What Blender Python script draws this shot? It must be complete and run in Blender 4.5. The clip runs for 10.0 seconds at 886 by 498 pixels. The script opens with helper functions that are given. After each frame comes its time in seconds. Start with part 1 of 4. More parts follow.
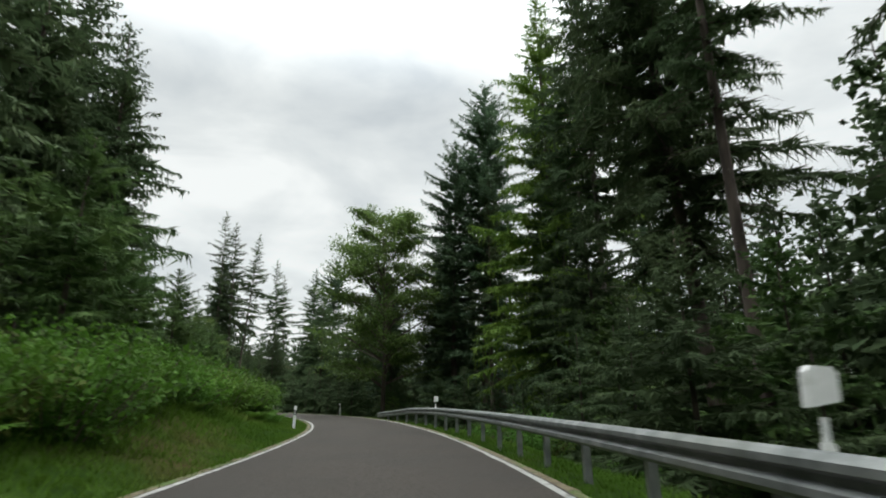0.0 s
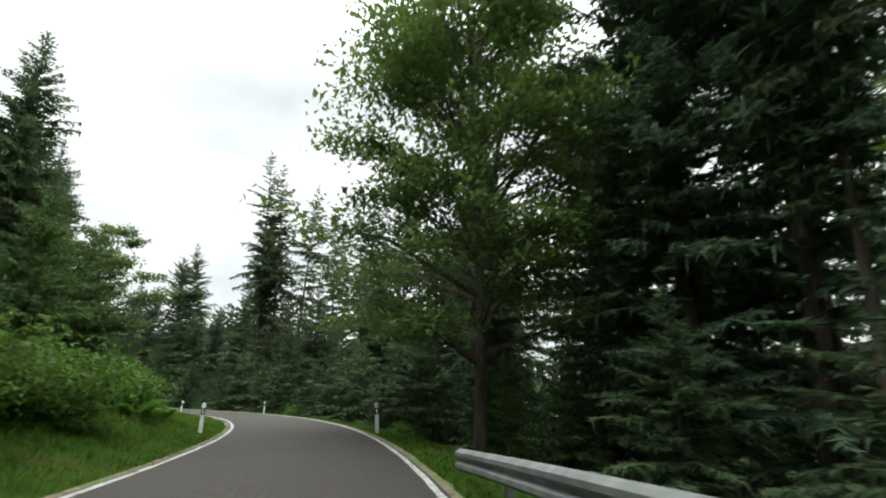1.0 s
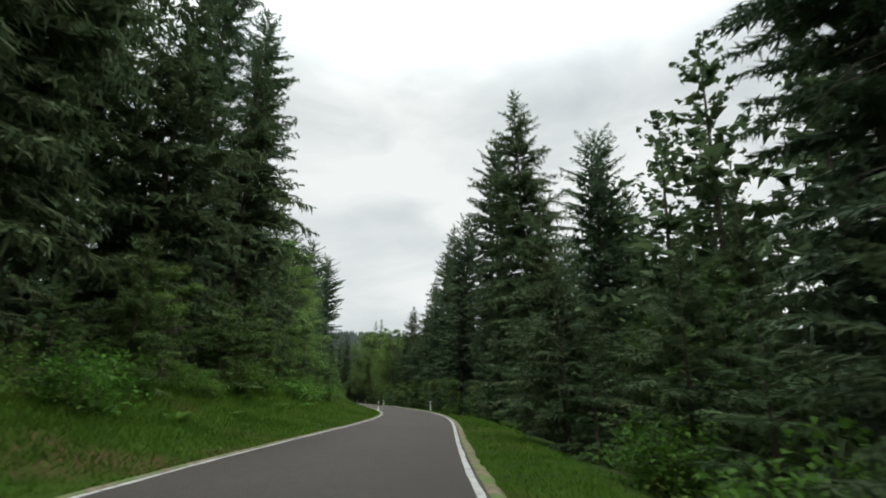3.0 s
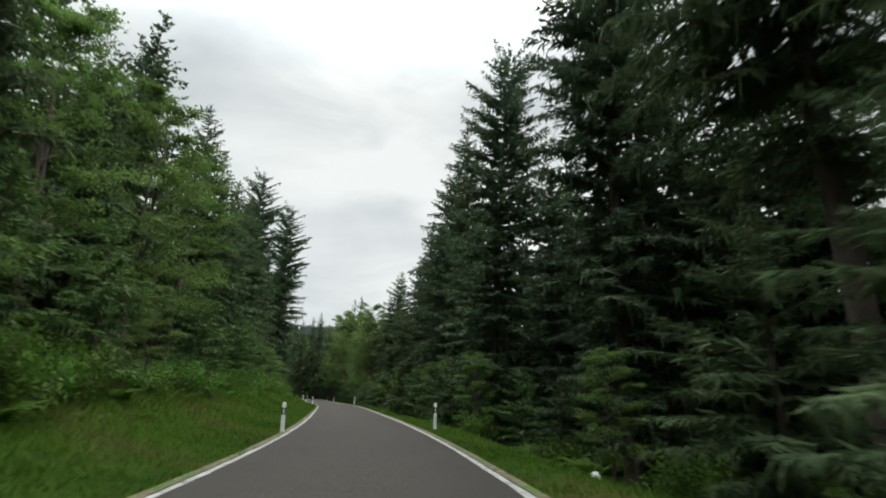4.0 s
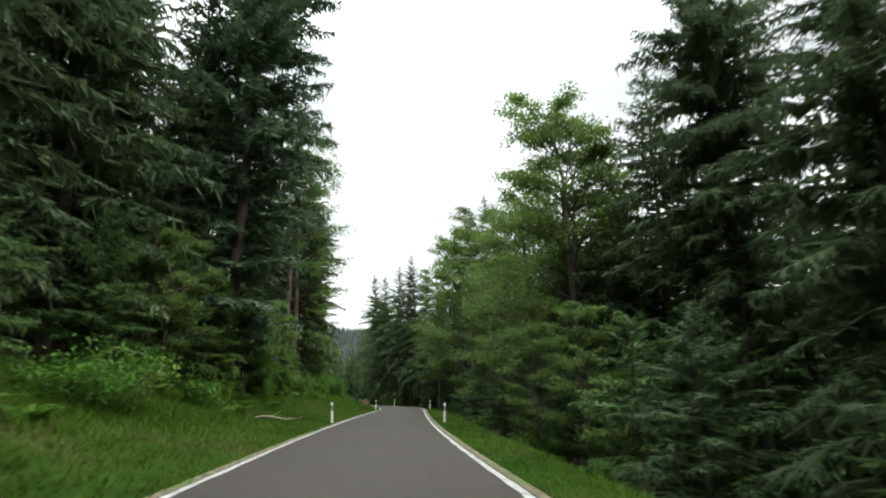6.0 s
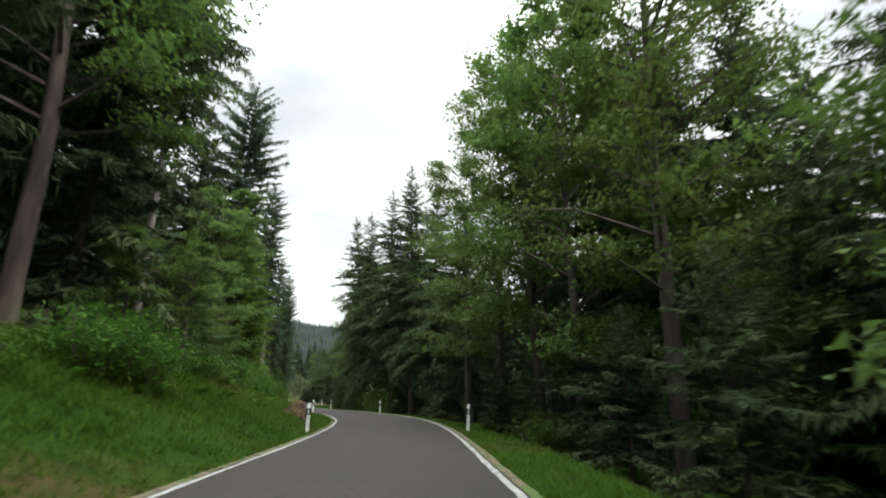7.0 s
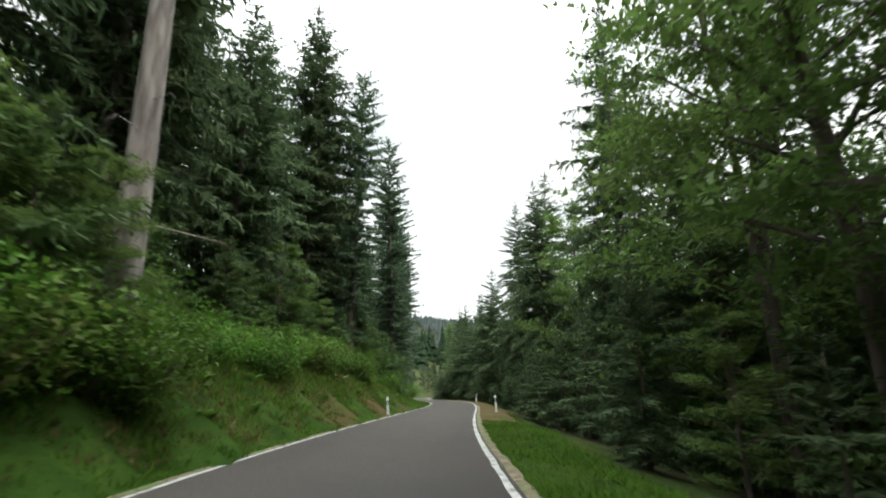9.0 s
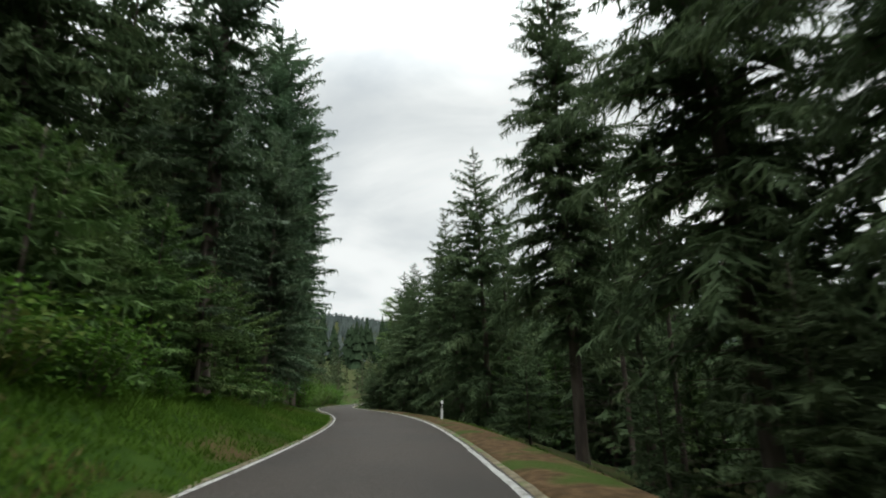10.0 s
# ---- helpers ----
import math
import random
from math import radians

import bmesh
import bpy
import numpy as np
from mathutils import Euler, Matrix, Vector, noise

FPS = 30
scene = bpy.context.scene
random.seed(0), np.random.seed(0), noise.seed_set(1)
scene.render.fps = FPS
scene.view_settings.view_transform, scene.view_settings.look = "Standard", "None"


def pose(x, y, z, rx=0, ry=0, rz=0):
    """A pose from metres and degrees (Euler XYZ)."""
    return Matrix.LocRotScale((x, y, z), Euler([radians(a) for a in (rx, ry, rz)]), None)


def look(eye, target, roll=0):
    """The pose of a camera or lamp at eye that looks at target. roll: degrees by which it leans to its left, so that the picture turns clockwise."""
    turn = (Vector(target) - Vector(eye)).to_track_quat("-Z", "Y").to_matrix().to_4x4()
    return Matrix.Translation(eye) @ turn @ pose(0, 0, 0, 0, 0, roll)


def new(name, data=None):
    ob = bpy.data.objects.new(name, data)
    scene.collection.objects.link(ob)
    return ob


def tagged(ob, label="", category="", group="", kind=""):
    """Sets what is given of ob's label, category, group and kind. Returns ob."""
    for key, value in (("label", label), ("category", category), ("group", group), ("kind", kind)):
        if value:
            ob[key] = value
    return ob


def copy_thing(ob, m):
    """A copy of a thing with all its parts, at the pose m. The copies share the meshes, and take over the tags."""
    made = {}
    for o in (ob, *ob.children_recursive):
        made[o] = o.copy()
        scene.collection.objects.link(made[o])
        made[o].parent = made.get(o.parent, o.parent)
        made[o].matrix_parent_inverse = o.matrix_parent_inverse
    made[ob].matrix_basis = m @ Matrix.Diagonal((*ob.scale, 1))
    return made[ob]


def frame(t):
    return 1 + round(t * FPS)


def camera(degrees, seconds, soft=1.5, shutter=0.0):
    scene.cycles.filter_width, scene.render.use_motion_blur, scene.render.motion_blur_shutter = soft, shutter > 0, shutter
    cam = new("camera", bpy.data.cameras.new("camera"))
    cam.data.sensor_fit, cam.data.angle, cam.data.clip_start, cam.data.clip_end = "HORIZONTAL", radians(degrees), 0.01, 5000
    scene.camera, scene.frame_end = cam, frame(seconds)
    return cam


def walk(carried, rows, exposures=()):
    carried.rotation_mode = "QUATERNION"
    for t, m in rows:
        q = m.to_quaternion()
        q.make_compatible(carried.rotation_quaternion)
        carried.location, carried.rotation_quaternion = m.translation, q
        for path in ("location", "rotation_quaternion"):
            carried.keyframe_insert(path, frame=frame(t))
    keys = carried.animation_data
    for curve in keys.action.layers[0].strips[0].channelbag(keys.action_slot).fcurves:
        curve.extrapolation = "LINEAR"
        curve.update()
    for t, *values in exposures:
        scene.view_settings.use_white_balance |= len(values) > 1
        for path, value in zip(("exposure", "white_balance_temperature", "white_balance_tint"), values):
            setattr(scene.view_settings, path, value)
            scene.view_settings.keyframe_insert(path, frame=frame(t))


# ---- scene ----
cam = camera(80.7, 10.0, soft=1.9, shutter=0.08)
EYE = 1.08
# seconds, x, y, yaw, pitch, roll
PATH = [
    (0, 0.00, 0.00, -0.18, 16.17, -0.81), (0.1, -0.17, 2.68, -0.64, 16.18, -0.73), (0.2, -0.32, 5.37, -0.91, 16.26, -0.70),
    (0.3, -0.46, 8.08, -0.84, 16.44, -0.71), (0.4, -0.62, 10.80, -0.34, 16.25, -0.72), (0.5, -0.82, 13.55, 0.52, 16.16, -0.77),
    (0.6, -1.06, 16.31, 1.64, 16.42, -0.37), (0.7, -1.38, 19.09, 3.43, 16.23, -0.24), (0.8, -1.80, 21.90, 5.63, 16.13, -0.13),
    (0.9, -2.34, 24.72, 8.07, 16.05, 0.14), (1, -3.01, 27.56, 10.53, 16.01, 0.12), (1.1, -3.81, 30.42, 12.97, 16.07, 0.24),
    (1.2, -4.75, 33.29, 15.24, 16.09, 0.48), (1.3, -5.81, 36.17, 17.40, 16.01, 0.76), (1.4, -7.00, 39.05, 19.38, 16.12, 0.64),
    (1.5, -8.31, 41.93, 21.50, 16.21, 0.54), (1.6, -9.75, 44.79, 24.06, 16.07, 0.45), (1.7, -11.33, 47.60, 26.80, 15.98, 0.38),
    (1.8, -13.06, 50.35, 29.56, 15.92, 0.33), (1.9, -14.91, 53.01, 32.25, 15.81, 0.39), (2, -16.88, 55.57, 34.88, 15.69, 0.47),
    (2.1, -18.94, 58.01, 37.53, 15.48, 0.06), (2.2, -21.07, 60.34, 39.58, 15.13, 0.35), (2.3, -23.25, 62.56, 41.24, 15.59, -0.10),
    (2.4, -25.44, 64.69, 42.57, 15.84, -0.34), (2.5, -27.65, 66.74, 43.70, 16.09, -0.59), (2.6, -29.88, 68.74, 44.78, 16.28, -0.44),
    (2.7, -32.14, 70.69, 45.58, 16.57, -0.31), (2.8, -34.42, 72.62, 45.92, 16.30, -0.22), (2.9, -36.71, 74.55, 45.91, 16.14, -0.14),
    (3, -39.02, 76.50, 45.67, 16.04, -0.08), (3.1, -41.33, 78.48, 45.28, 15.99, -0.02), (3.2, -43.66, 80.51, 44.83, 15.95, 0.04),
    (3.3, -46.01, 82.58, 44.40, 15.93, 0.11), (3.4, -48.38, 84.70, 44.02, 15.92, 0.18), (3.5, -50.77, 86.87, 43.76, 15.92, 0.26),
    (3.6, -53.20, 89.08, 43.62, 15.93, 0.35), (3.7, -55.67, 91.33, 43.63, 15.96, 0.47), (3.8, -58.18, 93.62, 43.79, 15.99, 0.62),
    (3.9, -60.74, 95.93, 44.08, 15.92, 0.77), (4, -63.36, 98.27, 44.58, 15.85, 0.97), (4.1, -66.04, 100.60, 45.34, 15.74, 1.53),
    (4.2, -68.80, 102.92, 46.70, 15.76, 1.26), (4.3, -71.63, 105.18, 48.17, 15.76, 1.06), (4.4, -74.54, 107.39, 49.44, 15.72, 0.93),
    (4.5, -77.50, 109.55, 50.34, 15.82, 1.24), (4.6, -80.49, 111.67, 51.03, 15.83, 1.07), (4.7, -83.50, 113.76, 51.57, 15.83, 0.96),
    (4.8, -86.53, 115.82, 51.98, 15.81, 0.91), (4.9, -89.56, 117.86, 52.31, 15.77, 0.92), (5, -92.60, 119.88, 52.59, 15.70, 0.99),
    (5.1, -95.64, 121.88, 52.83, 15.71, 0.67), (5.2, -98.69, 123.86, 53.06, 15.47, 0.39), (5.3, -101.73, 125.83, 53.34, 15.64, 0.26),
    (5.4, -104.79, 127.77, 53.66, 15.74, 0.15), (5.5, -107.84, 129.70, 54.00, 15.80, 0.05), (5.6, -110.91, 131.61, 54.36, 15.84, -0.05),
    (5.7, -114.00, 133.50, 54.70, 15.86, -0.15), (5.8, -117.09, 135.37, 55.02, 15.88, -0.26), (5.9, -120.20, 137.23, 55.30, 15.90, -0.39),
    (6, -123.33, 139.08, 55.52, 15.92, -0.55), (6.1, -126.46, 140.92, 55.67, 15.94, -0.73), (6.2, -129.61, 142.76, 55.73, 15.98, -0.97),
    (6.3, -132.77, 144.61, 55.68, 16.04, -1.26), (6.4, -135.92, 146.46, 55.52, 15.91, -1.22), (6.5, -139.07, 148.33, 55.36, 15.79, -1.25),
    (6.6, -142.22, 150.19, 55.23, 15.84, -1.09), (6.7, -145.35, 152.06, 55.17, 15.87, -1.00), (6.8, -148.47, 153.93, 55.18, 15.86, -0.87),
    (6.9, -151.58, 155.78, 55.20, 15.90, -0.56), (7, -154.67, 157.63, 55.31, 15.94, -0.28), (7.1, -157.77, 159.46, 55.56, 15.95, -0.26),
    (7.2, -160.86, 161.26, 56.02, 15.98, -0.25), (7.3, -163.98, 163.04, 56.74, 15.89, -0.10), (7.4, -167.12, 164.77, 57.68, 15.91, 0.34),
    (7.5, -170.29, 166.44, 58.90, 15.94, 0.80), (7.6, -173.51, 168.03, 60.46, 15.83, 0.86), (7.7, -176.76, 169.52, 62.22, 15.70, 0.98),
    (7.8, -180.05, 170.91, 64.03, 15.81, 0.94), (7.9, -183.37, 172.20, 65.83, 15.77, 0.71), (8, -186.73, 173.37, 67.58, 15.69, 0.53),
    (8.1, -190.10, 174.44, 69.21, 15.78, 0.27), (8.2, -193.50, 175.43, 70.65, 15.84, 0.04), (8.3, -196.91, 176.33, 71.77, 15.90, -0.20),
    (8.4, -200.33, 177.17, 72.47, 15.93, -0.37), (8.5, -203.75, 177.99, 72.83, 15.98, -0.56), (8.6, -207.17, 178.79, 72.88, 15.89, -0.66),
    (8.7, -210.58, 179.60, 72.62, 15.81, -0.80), (8.8, -213.99, 180.43, 71.96, 15.71, -1.00), (8.9, -217.38, 181.32, 70.77, 15.60, -1.21),
    (9, -220.75, 182.28, 69.27, 15.42, -1.50), (9.1, -224.09, 183.34, 67.60, 15.57, -1.59), (9.2, -227.40, 184.50, 66.04, 15.65, -1.78),
    (9.3, -230.69, 185.74, 64.71, 15.70, -1.75), (9.4, -233.96, 187.04, 63.77, 15.71, -1.83), (9.5, -237.22, 188.40, 63.18, 15.67, -2.02),
    (9.6, -240.48, 189.79, 62.65, 15.61, -2.15), (9.7, -243.74, 191.21, 62.40, 15.71, -1.91), (9.8, -247.01, 192.64, 62.43, 15.77, -1.80),
    (9.9, -250.30, 194.07, 62.63, 15.75, -1.70), (10, -253.60, 195.48, 62.96, 15.69, -1.71),
]
walk(cam, [(t, pose(x, y, EYE, 90 + p, 0, w) @ pose(0, 0, 0, 0, 0, r)) for t, x, y, w, p, r in PATH],
     exposures=[(0.0, -0.2), (0.5, -0.2), (1.0, 0.2), (1.5, -0.1), (2.0, -0.7), (2.5, -0.25), (4.0, -0.22), (4.5, -0.13), (5.0, 0.08), (6.5, 0.3), (7.5, 0.1), (8.0, 0.52), (8.5, 0.8), (9.0, 0.5), (9.5, 0.05), (10.0, -0.2)])

# ---- sky and light: bright overcast, broken grey cloud ----
world = bpy.data.worlds.new("overcast_sky")
scene.world = world
world.use_nodes = True
wn, wl = world.node_tree.nodes, world.node_tree.links
wn.clear()
w_out = wn.new("ShaderNodeOutputWorld")
w_bg = wn.new("ShaderNodeBackground")
w_sky = wn.new("ShaderNodeTexSky")
w_sky.sky_type = "NISHITA"
w_sky.sun_disc = False
w_sky.sun_elevation = radians(52)
w_sky.sun_rotation = radians(60)
w_dim = wn.new("ShaderNodeVectorMath")
w_dim.operation = "SCALE"
w_dim.inputs["Scale"].default_value = 0.09
w_co = wn.new("ShaderNodeTexCoord")
w_map = wn.new("ShaderNodeMapping")
w_map.inputs["Scale"].default_value = (1.0, 1.0, 2.6)
w_noise = wn.new("ShaderNodeTexNoise")
w_noise.inputs["Scale"].default_value = 2.6
w_noise.inputs["Detail"].default_value = 7.0
w_noise.inputs["Roughness"].default_value = 0.5
w_noise.inputs["Distortion"].default_value = 0.35
w_ramp = wn.new("ShaderNodeValToRGB")
w_ramp.color_ramp.elements[0].position = 0.3
w_ramp.color_ramp.elements[0].color = (0.7, 0.76, 0.785, 1)
w_ramp.color_ramp.elements[1].position = 0.58
w_ramp.color_ramp.elements[1].color = (1.12, 1.16, 1.14, 1)
w_mid = w_ramp.color_ramp.elements.new(0.47)
w_mid.color = (0.93, 0.98, 0.975, 1)
w_mix = wn.new("ShaderNodeMix")
w_mix.data_type = "RGBA"
w_mix.inputs["Factor"].default_value = 0.92
wl.new(w_sky.outputs["Color"], w_dim.inputs[0])
wl.new(w_co.outputs["Generated"], w_map.inputs["Vector"])
wl.new(w_map.outputs["Vector"], w_noise.inputs["Vector"])
wl.new(w_noise.outputs["Fac"], w_ramp.inputs["Fac"])
wl.new(w_dim.outputs["Vector"], w_mix.inputs["A"])
wl.new(w_ramp.outputs["Color"], w_mix.inputs["B"])
# an overcast sky is brightest overhead
w_xyz = wn.new("ShaderNodeSeparateXYZ")
w_up = wn.new("ShaderNodeMapRange")
w_up.interpolation_type = "SMOOTHSTEP"
w_up.inputs["From Min"].default_value, w_up.inputs["From Max"].default_value = 0.5, 1.0
w_up.inputs["To Min"].default_value, w_up.inputs["To Max"].default_value = 1.0, 6.0
w_lift = wn.new("ShaderNodeVectorMath")
w_lift.operation = "SCALE"
wl.new(w_co.outputs["Generated"], w_xyz.inputs["Vector"])
wl.new(w_xyz.outputs["Z"], w_up.inputs["Value"])
wl.new(w_mix.outputs["Result"], w_lift.inputs[0])
wl.new(w_up.outputs["Result"], w_lift.inputs["Scale"])
wl.new(w_lift.outputs["Vector"], w_bg.inputs["Color"])
w_bg.inputs["Strength"].default_value = 1.0
wl.new(w_bg.outputs["Background"], w_out.inputs["Surface"])

sun = new("sun", bpy.data.lights.new("sun", "SUN"))
sun.data.energy = 1.5
sun.data.angle = radians(40)
sun.data.color = (1.0, 0.96, 0.9)
sun.matrix_world = look((0, 0, 80), (math.sin(radians(60)) * -50, math.cos(radians(60)) * -50, 80 - 64))

# ---- materials ----
def material(name, colors, scale, rough=0.8, bump=0.3, bump_scale=None, spec=0.3, second=None, island=0.0, stretch=None, metal=0.0, thin=0.0):
    """Two or three colours mixed by noise at one scale, a finer noise on top, relief, and a slight change per piece."""
    m = bpy.data.materials.new(name)
    m.use_nodes = True
    nt = m.node_tree
    n, k = nt.nodes, nt.links
    b = n["Principled BSDF"]
    b.inputs["Roughness"].default_value = rough
    b.inputs["Specular IOR Level"].default_value = spec
    b.inputs["Metallic"].default_value = metal
    co = n.new("ShaderNodeTexCoord")
    src = co.outputs["Object"]
    if stretch:
        mp = n.new("ShaderNodeMapping")
        mp.inputs["Scale"].default_value = stretch
        k.new(src, mp.inputs["Vector"])
        src = mp.outputs["Vector"]
    tx = n.new("ShaderNodeTexNoise")
    tx.inputs["Scale"].default_value = scale
    tx.inputs["Detail"].default_value = 6
    k.new(src, tx.inputs["Vector"])
    rp = n.new("ShaderNodeValToRGB")
    el = rp.color_ramp.elements
    el[0].position, el[1].position = 0.34, 0.68
    el[0].color, el[1].color = (*colors[0], 1), (*colors[-1], 1)
    for i, c in enumerate(colors[1:-1]):
        el.new(0.34 + 0.34 * (i + 1) / (len(colors) - 1)).color = (*c, 1)
    k.new(tx.outputs["Fac"], rp.inputs["Fac"])
    out = rp.outputs["Color"]
    if second:
        t2 = n.new("ShaderNodeTexNoise")
        t2.inputs["Scale"].default_value = second[0]
        t2.inputs["Detail"].default_value = 3
        k.new(src, t2.inputs["Vector"])
        r2 = n.new("ShaderNodeMapRange")
        r2.inputs["From Min"].default_value, r2.inputs["From Max"].default_value = second[2], second[3]
        k.new(t2.outputs["Fac"], r2.inputs["Value"])
        mx = n.new("ShaderNodeMix")
        mx.data_type = "RGBA"
        mx.inputs["B"].default_value = (*second[1], 1)
        k.new(r2.outputs["Result"], mx.inputs["Factor"])
        k.new(out, mx.inputs["A"])
        out = mx.outputs["Result"]
    if island:
        ge = n.new("ShaderNodeNewGeometry")
        ob = n.new("ShaderNodeObjectInfo")
        ad = n.new("ShaderNodeMath")
        ad.operation = "ADD"
        k.new(ge.outputs["Random Per Island"], ad.inputs[0])
        k.new(ob.outputs["Random"], ad.inputs[1])
        mr = n.new("ShaderNodeMapRange")
        mr.inputs["From Max"].default_value = 2.0
        mr.inputs["To Min"].default_value, mr.inputs["To Max"].default_value = 1 - island, 1 + island
        k.new(ad.outputs["Value"], mr.inputs["Value"])
        hs = n.new("ShaderNodeHueSaturation")
        k.new(mr.outputs["Result"], hs.inputs["Value"])
        mh = n.new("ShaderNodeMapRange")
        mh.inputs["To Min"].default_value, mh.inputs["To Max"].default_value = 0.5 - 0.03 * island, 0.5 + 0.03 * island
        k.new(ob.outputs["Random"], mh.inputs["Value"])
        k.new(mh.outputs["Result"], hs.inputs["Hue"])
        k.new(out, hs.inputs["Color"])
        out = hs.outputs["Color"]
    k.new(out, b.inputs["Base Color"])
    if bump:
        tb = n.new("ShaderNodeTexNoise")
        tb.inputs["Scale"].default_value = bump_scale or scale * 6
        tb.inputs["Detail"].default_value = 4
        k.new(src, tb.inputs["Vector"])
        bp = n.new("ShaderNodeBump")
        bp.inputs["Strength"].default_value = bump
        bp.inputs["Distance"].default_value = 0.03
        k.new(tb.outputs["Fac"], bp.inputs["Height"])
        k.new(bp.outputs["Normal"], b.inputs["Normal"])
    if thin:
        tr = n.new("ShaderNodeBsdfTranslucent")
        k.new(out, tr.inputs["Color"])
        ms = n.new("ShaderNodeMixShader")
        ms.inputs["Fac"].default_value = thin
        k.new(b.outputs["BSDF"], ms.inputs[1])
        k.new(tr.outputs["BSDF"], ms.inputs[2])
        k.new(ms.outputs["Shader"], n["Material Output"].inputs["Surface"])
    return m


ASPHALT = material("asphalt", [(0.037, 0.032, 0.027), (0.054, 0.0475, 0.041), (0.075, 0.067, 0.058)], 22, 0.85, 0.6, 120, spec=0.2,
                   second=(0.35, (0.045, 0.0415, 0.037), 0.45, 0.7))
LINE = material("road_paint", [(0.27, 0.27, 0.255), (0.41, 0.41, 0.39)], 3, 0.75, 0.3, 60, second=(6, (0.13, 0.125, 0.115), 0.5, 0.66))
GRAVEL = material("dry_shoulder", [(0.075, 0.063, 0.037), (0.135, 0.112, 0.068), (0.19, 0.162, 0.11)], 5, 0.95, 0.8, 40,
                  second=(1.3, (0.075, 0.12, 0.03), 0.5, 0.62))
EARTH = material("bare_earth", [(0.05, 0.034, 0.018), (0.078, 0.05, 0.026), (0.112, 0.074, 0.04)], 4.5, 0.95, 1.0, 26, spec=0.05,
                 second=(0.8, (0.04, 0.062, 0.014), 0.5, 0.62))
GROUND = material("forest_ground", [(0.011, 0.026, 0.004), (0.019, 0.041, 0.006), (0.029, 0.054, 0.009)], 1.1, 0.95, 0.9, 7, spec=0.03,
                  second=(0.25, (0.058, 0.042, 0.02), 0.54, 0.66))
LITTER = material("forest_litter", [(0.026, 0.024, 0.012), (0.036, 0.036, 0.016), (0.03, 0.05, 0.014)], 0.5, 0.95, 0.9, 8, spec=0.03,
                  second=(0.2, (0.03, 0.055, 0.014), 0.5, 0.7))
GRASS = material("grass_blades", [(0.035, 0.073, 0.009), (0.051, 0.098, 0.012), (0.073, 0.12, 0.019)], 0.3, 0.8, 0.0, spec=0.04,
                 island=0.18, thin=0.4, second=(0.3, (0.082, 0.072, 0.028), 0.57, 0.72))
DRY_GRASS = material("withered_grass", [(0.05, 0.043, 0.016), (0.085, 0.066, 0.027), (0.12, 0.095, 0.045)], 0.7, 0.85, 0.0, spec=0.04, island=0.25, thin=0.3)
NEEDLE = material("spruce_needles", [(0.05, 0.079, 0.037), (0.069, 0.104, 0.048), (0.095, 0.132, 0.06)], 0.5, 0.7, 0.0, spec=0.08,
                  island=0.35, thin=0.28)
NEEDLE_BLUE = material("fir_needles", [(0.056, 0.093, 0.052), (0.072, 0.117, 0.063), (0.094, 0.142, 0.074)], 0.5, 0.65, 0.0, spec=0.2,
                       island=0.32, thin=0.28)
NEEDLE_YOUNG = material("young_needles", [(0.046, 0.086, 0.026), (0.066, 0.115, 0.034), (0.092, 0.147, 0.043)], 1.1, 0.7, 0.0, spec=0.15,
                        island=0.3, thin=0.25)
NEEDLE_FRESH = material("larch_needles", [(0.09, 0.165, 0.03), (0.125, 0.215, 0.04), (0.165, 0.26, 0.05)], 0.8, 0.7, 0.0, spec=0.12,
                        island=0.3, thin=0.4)
LEAF = material("beech_leaves", [(0.068, 0.116, 0.028), (0.097, 0.16, 0.039), (0.137, 0.21, 0.054)], 0.5, 0.6, 0.0, spec=0.2,
                island=0.32, thin=0.48)
LEAF_BUSH = material("bush_leaves", [(0.04, 0.088, 0.012), (0.06, 0.13, 0.017), (0.09, 0.175, 0.025)], 0.9, 0.65, 0.0, spec=0.12,
                     island=0.35, thin=0.4, second=(0.5, (0.08, 0.075, 0.022), 0.56, 0.7))
BARK = material("spruce_bark", [(0.045, 0.036, 0.03), (0.085, 0.067, 0.056), (0.13, 0.108, 0.092)], 3.0, 0.95, 1.0, 9,
                stretch=(1, 1, 0.22), second=(0.8, (0.09, 0.1, 0.06), 0.55, 0.75))
BARK_PALE = material("weathered_bark", [(0.07, 0.06, 0.052), (0.15, 0.13, 0.115), (0.25, 0.225, 0.2)], 4.5, 0.95, 1.0, 9,
                     stretch=(1, 1, 0.2), second=(0.9, (0.17, 0.1, 0.07), 0.55, 0.72))
STEEL = material("galvanised_steel", [(0.12, 0.132, 0.128), (0.175, 0.187, 0.183), (0.24, 0.252, 0.245)], 4, 0.55, 0.15, 30, spec=0.5,
                 second=(0.7, (0.17, 0.18, 0.16), 0.55, 0.75), metal=0.35)
POST_WHITE = material("post_plastic", [(0.62, 0.64, 0.62), (0.78, 0.79, 0.77)], 3, 0.55, 0.05, 30, second=(5, (0.42, 0.44, 0.38), 0.56, 0.75))
POST_BLACK = material("post_band", [(0.015, 0.015, 0.016), (0.03, 0.03, 0.032)], 4, 0.5, 0.05, 30)
REFLECTOR = material("reflector", [(0.5, 0.5, 0.48), (0.62, 0.62, 0.6)], 30, 0.2, 0.1, 200, spec=0.8)
ROCK = material("sandstone", [(0.05, 0.038, 0.024), (0.14, 0.095, 0.05), (0.26, 0.19, 0.1)], 2.6, 0.92, 1.0, 9, spec=0.08,
                second=(2.0, (0.028, 0.026, 0.02), 0.45, 0.56))
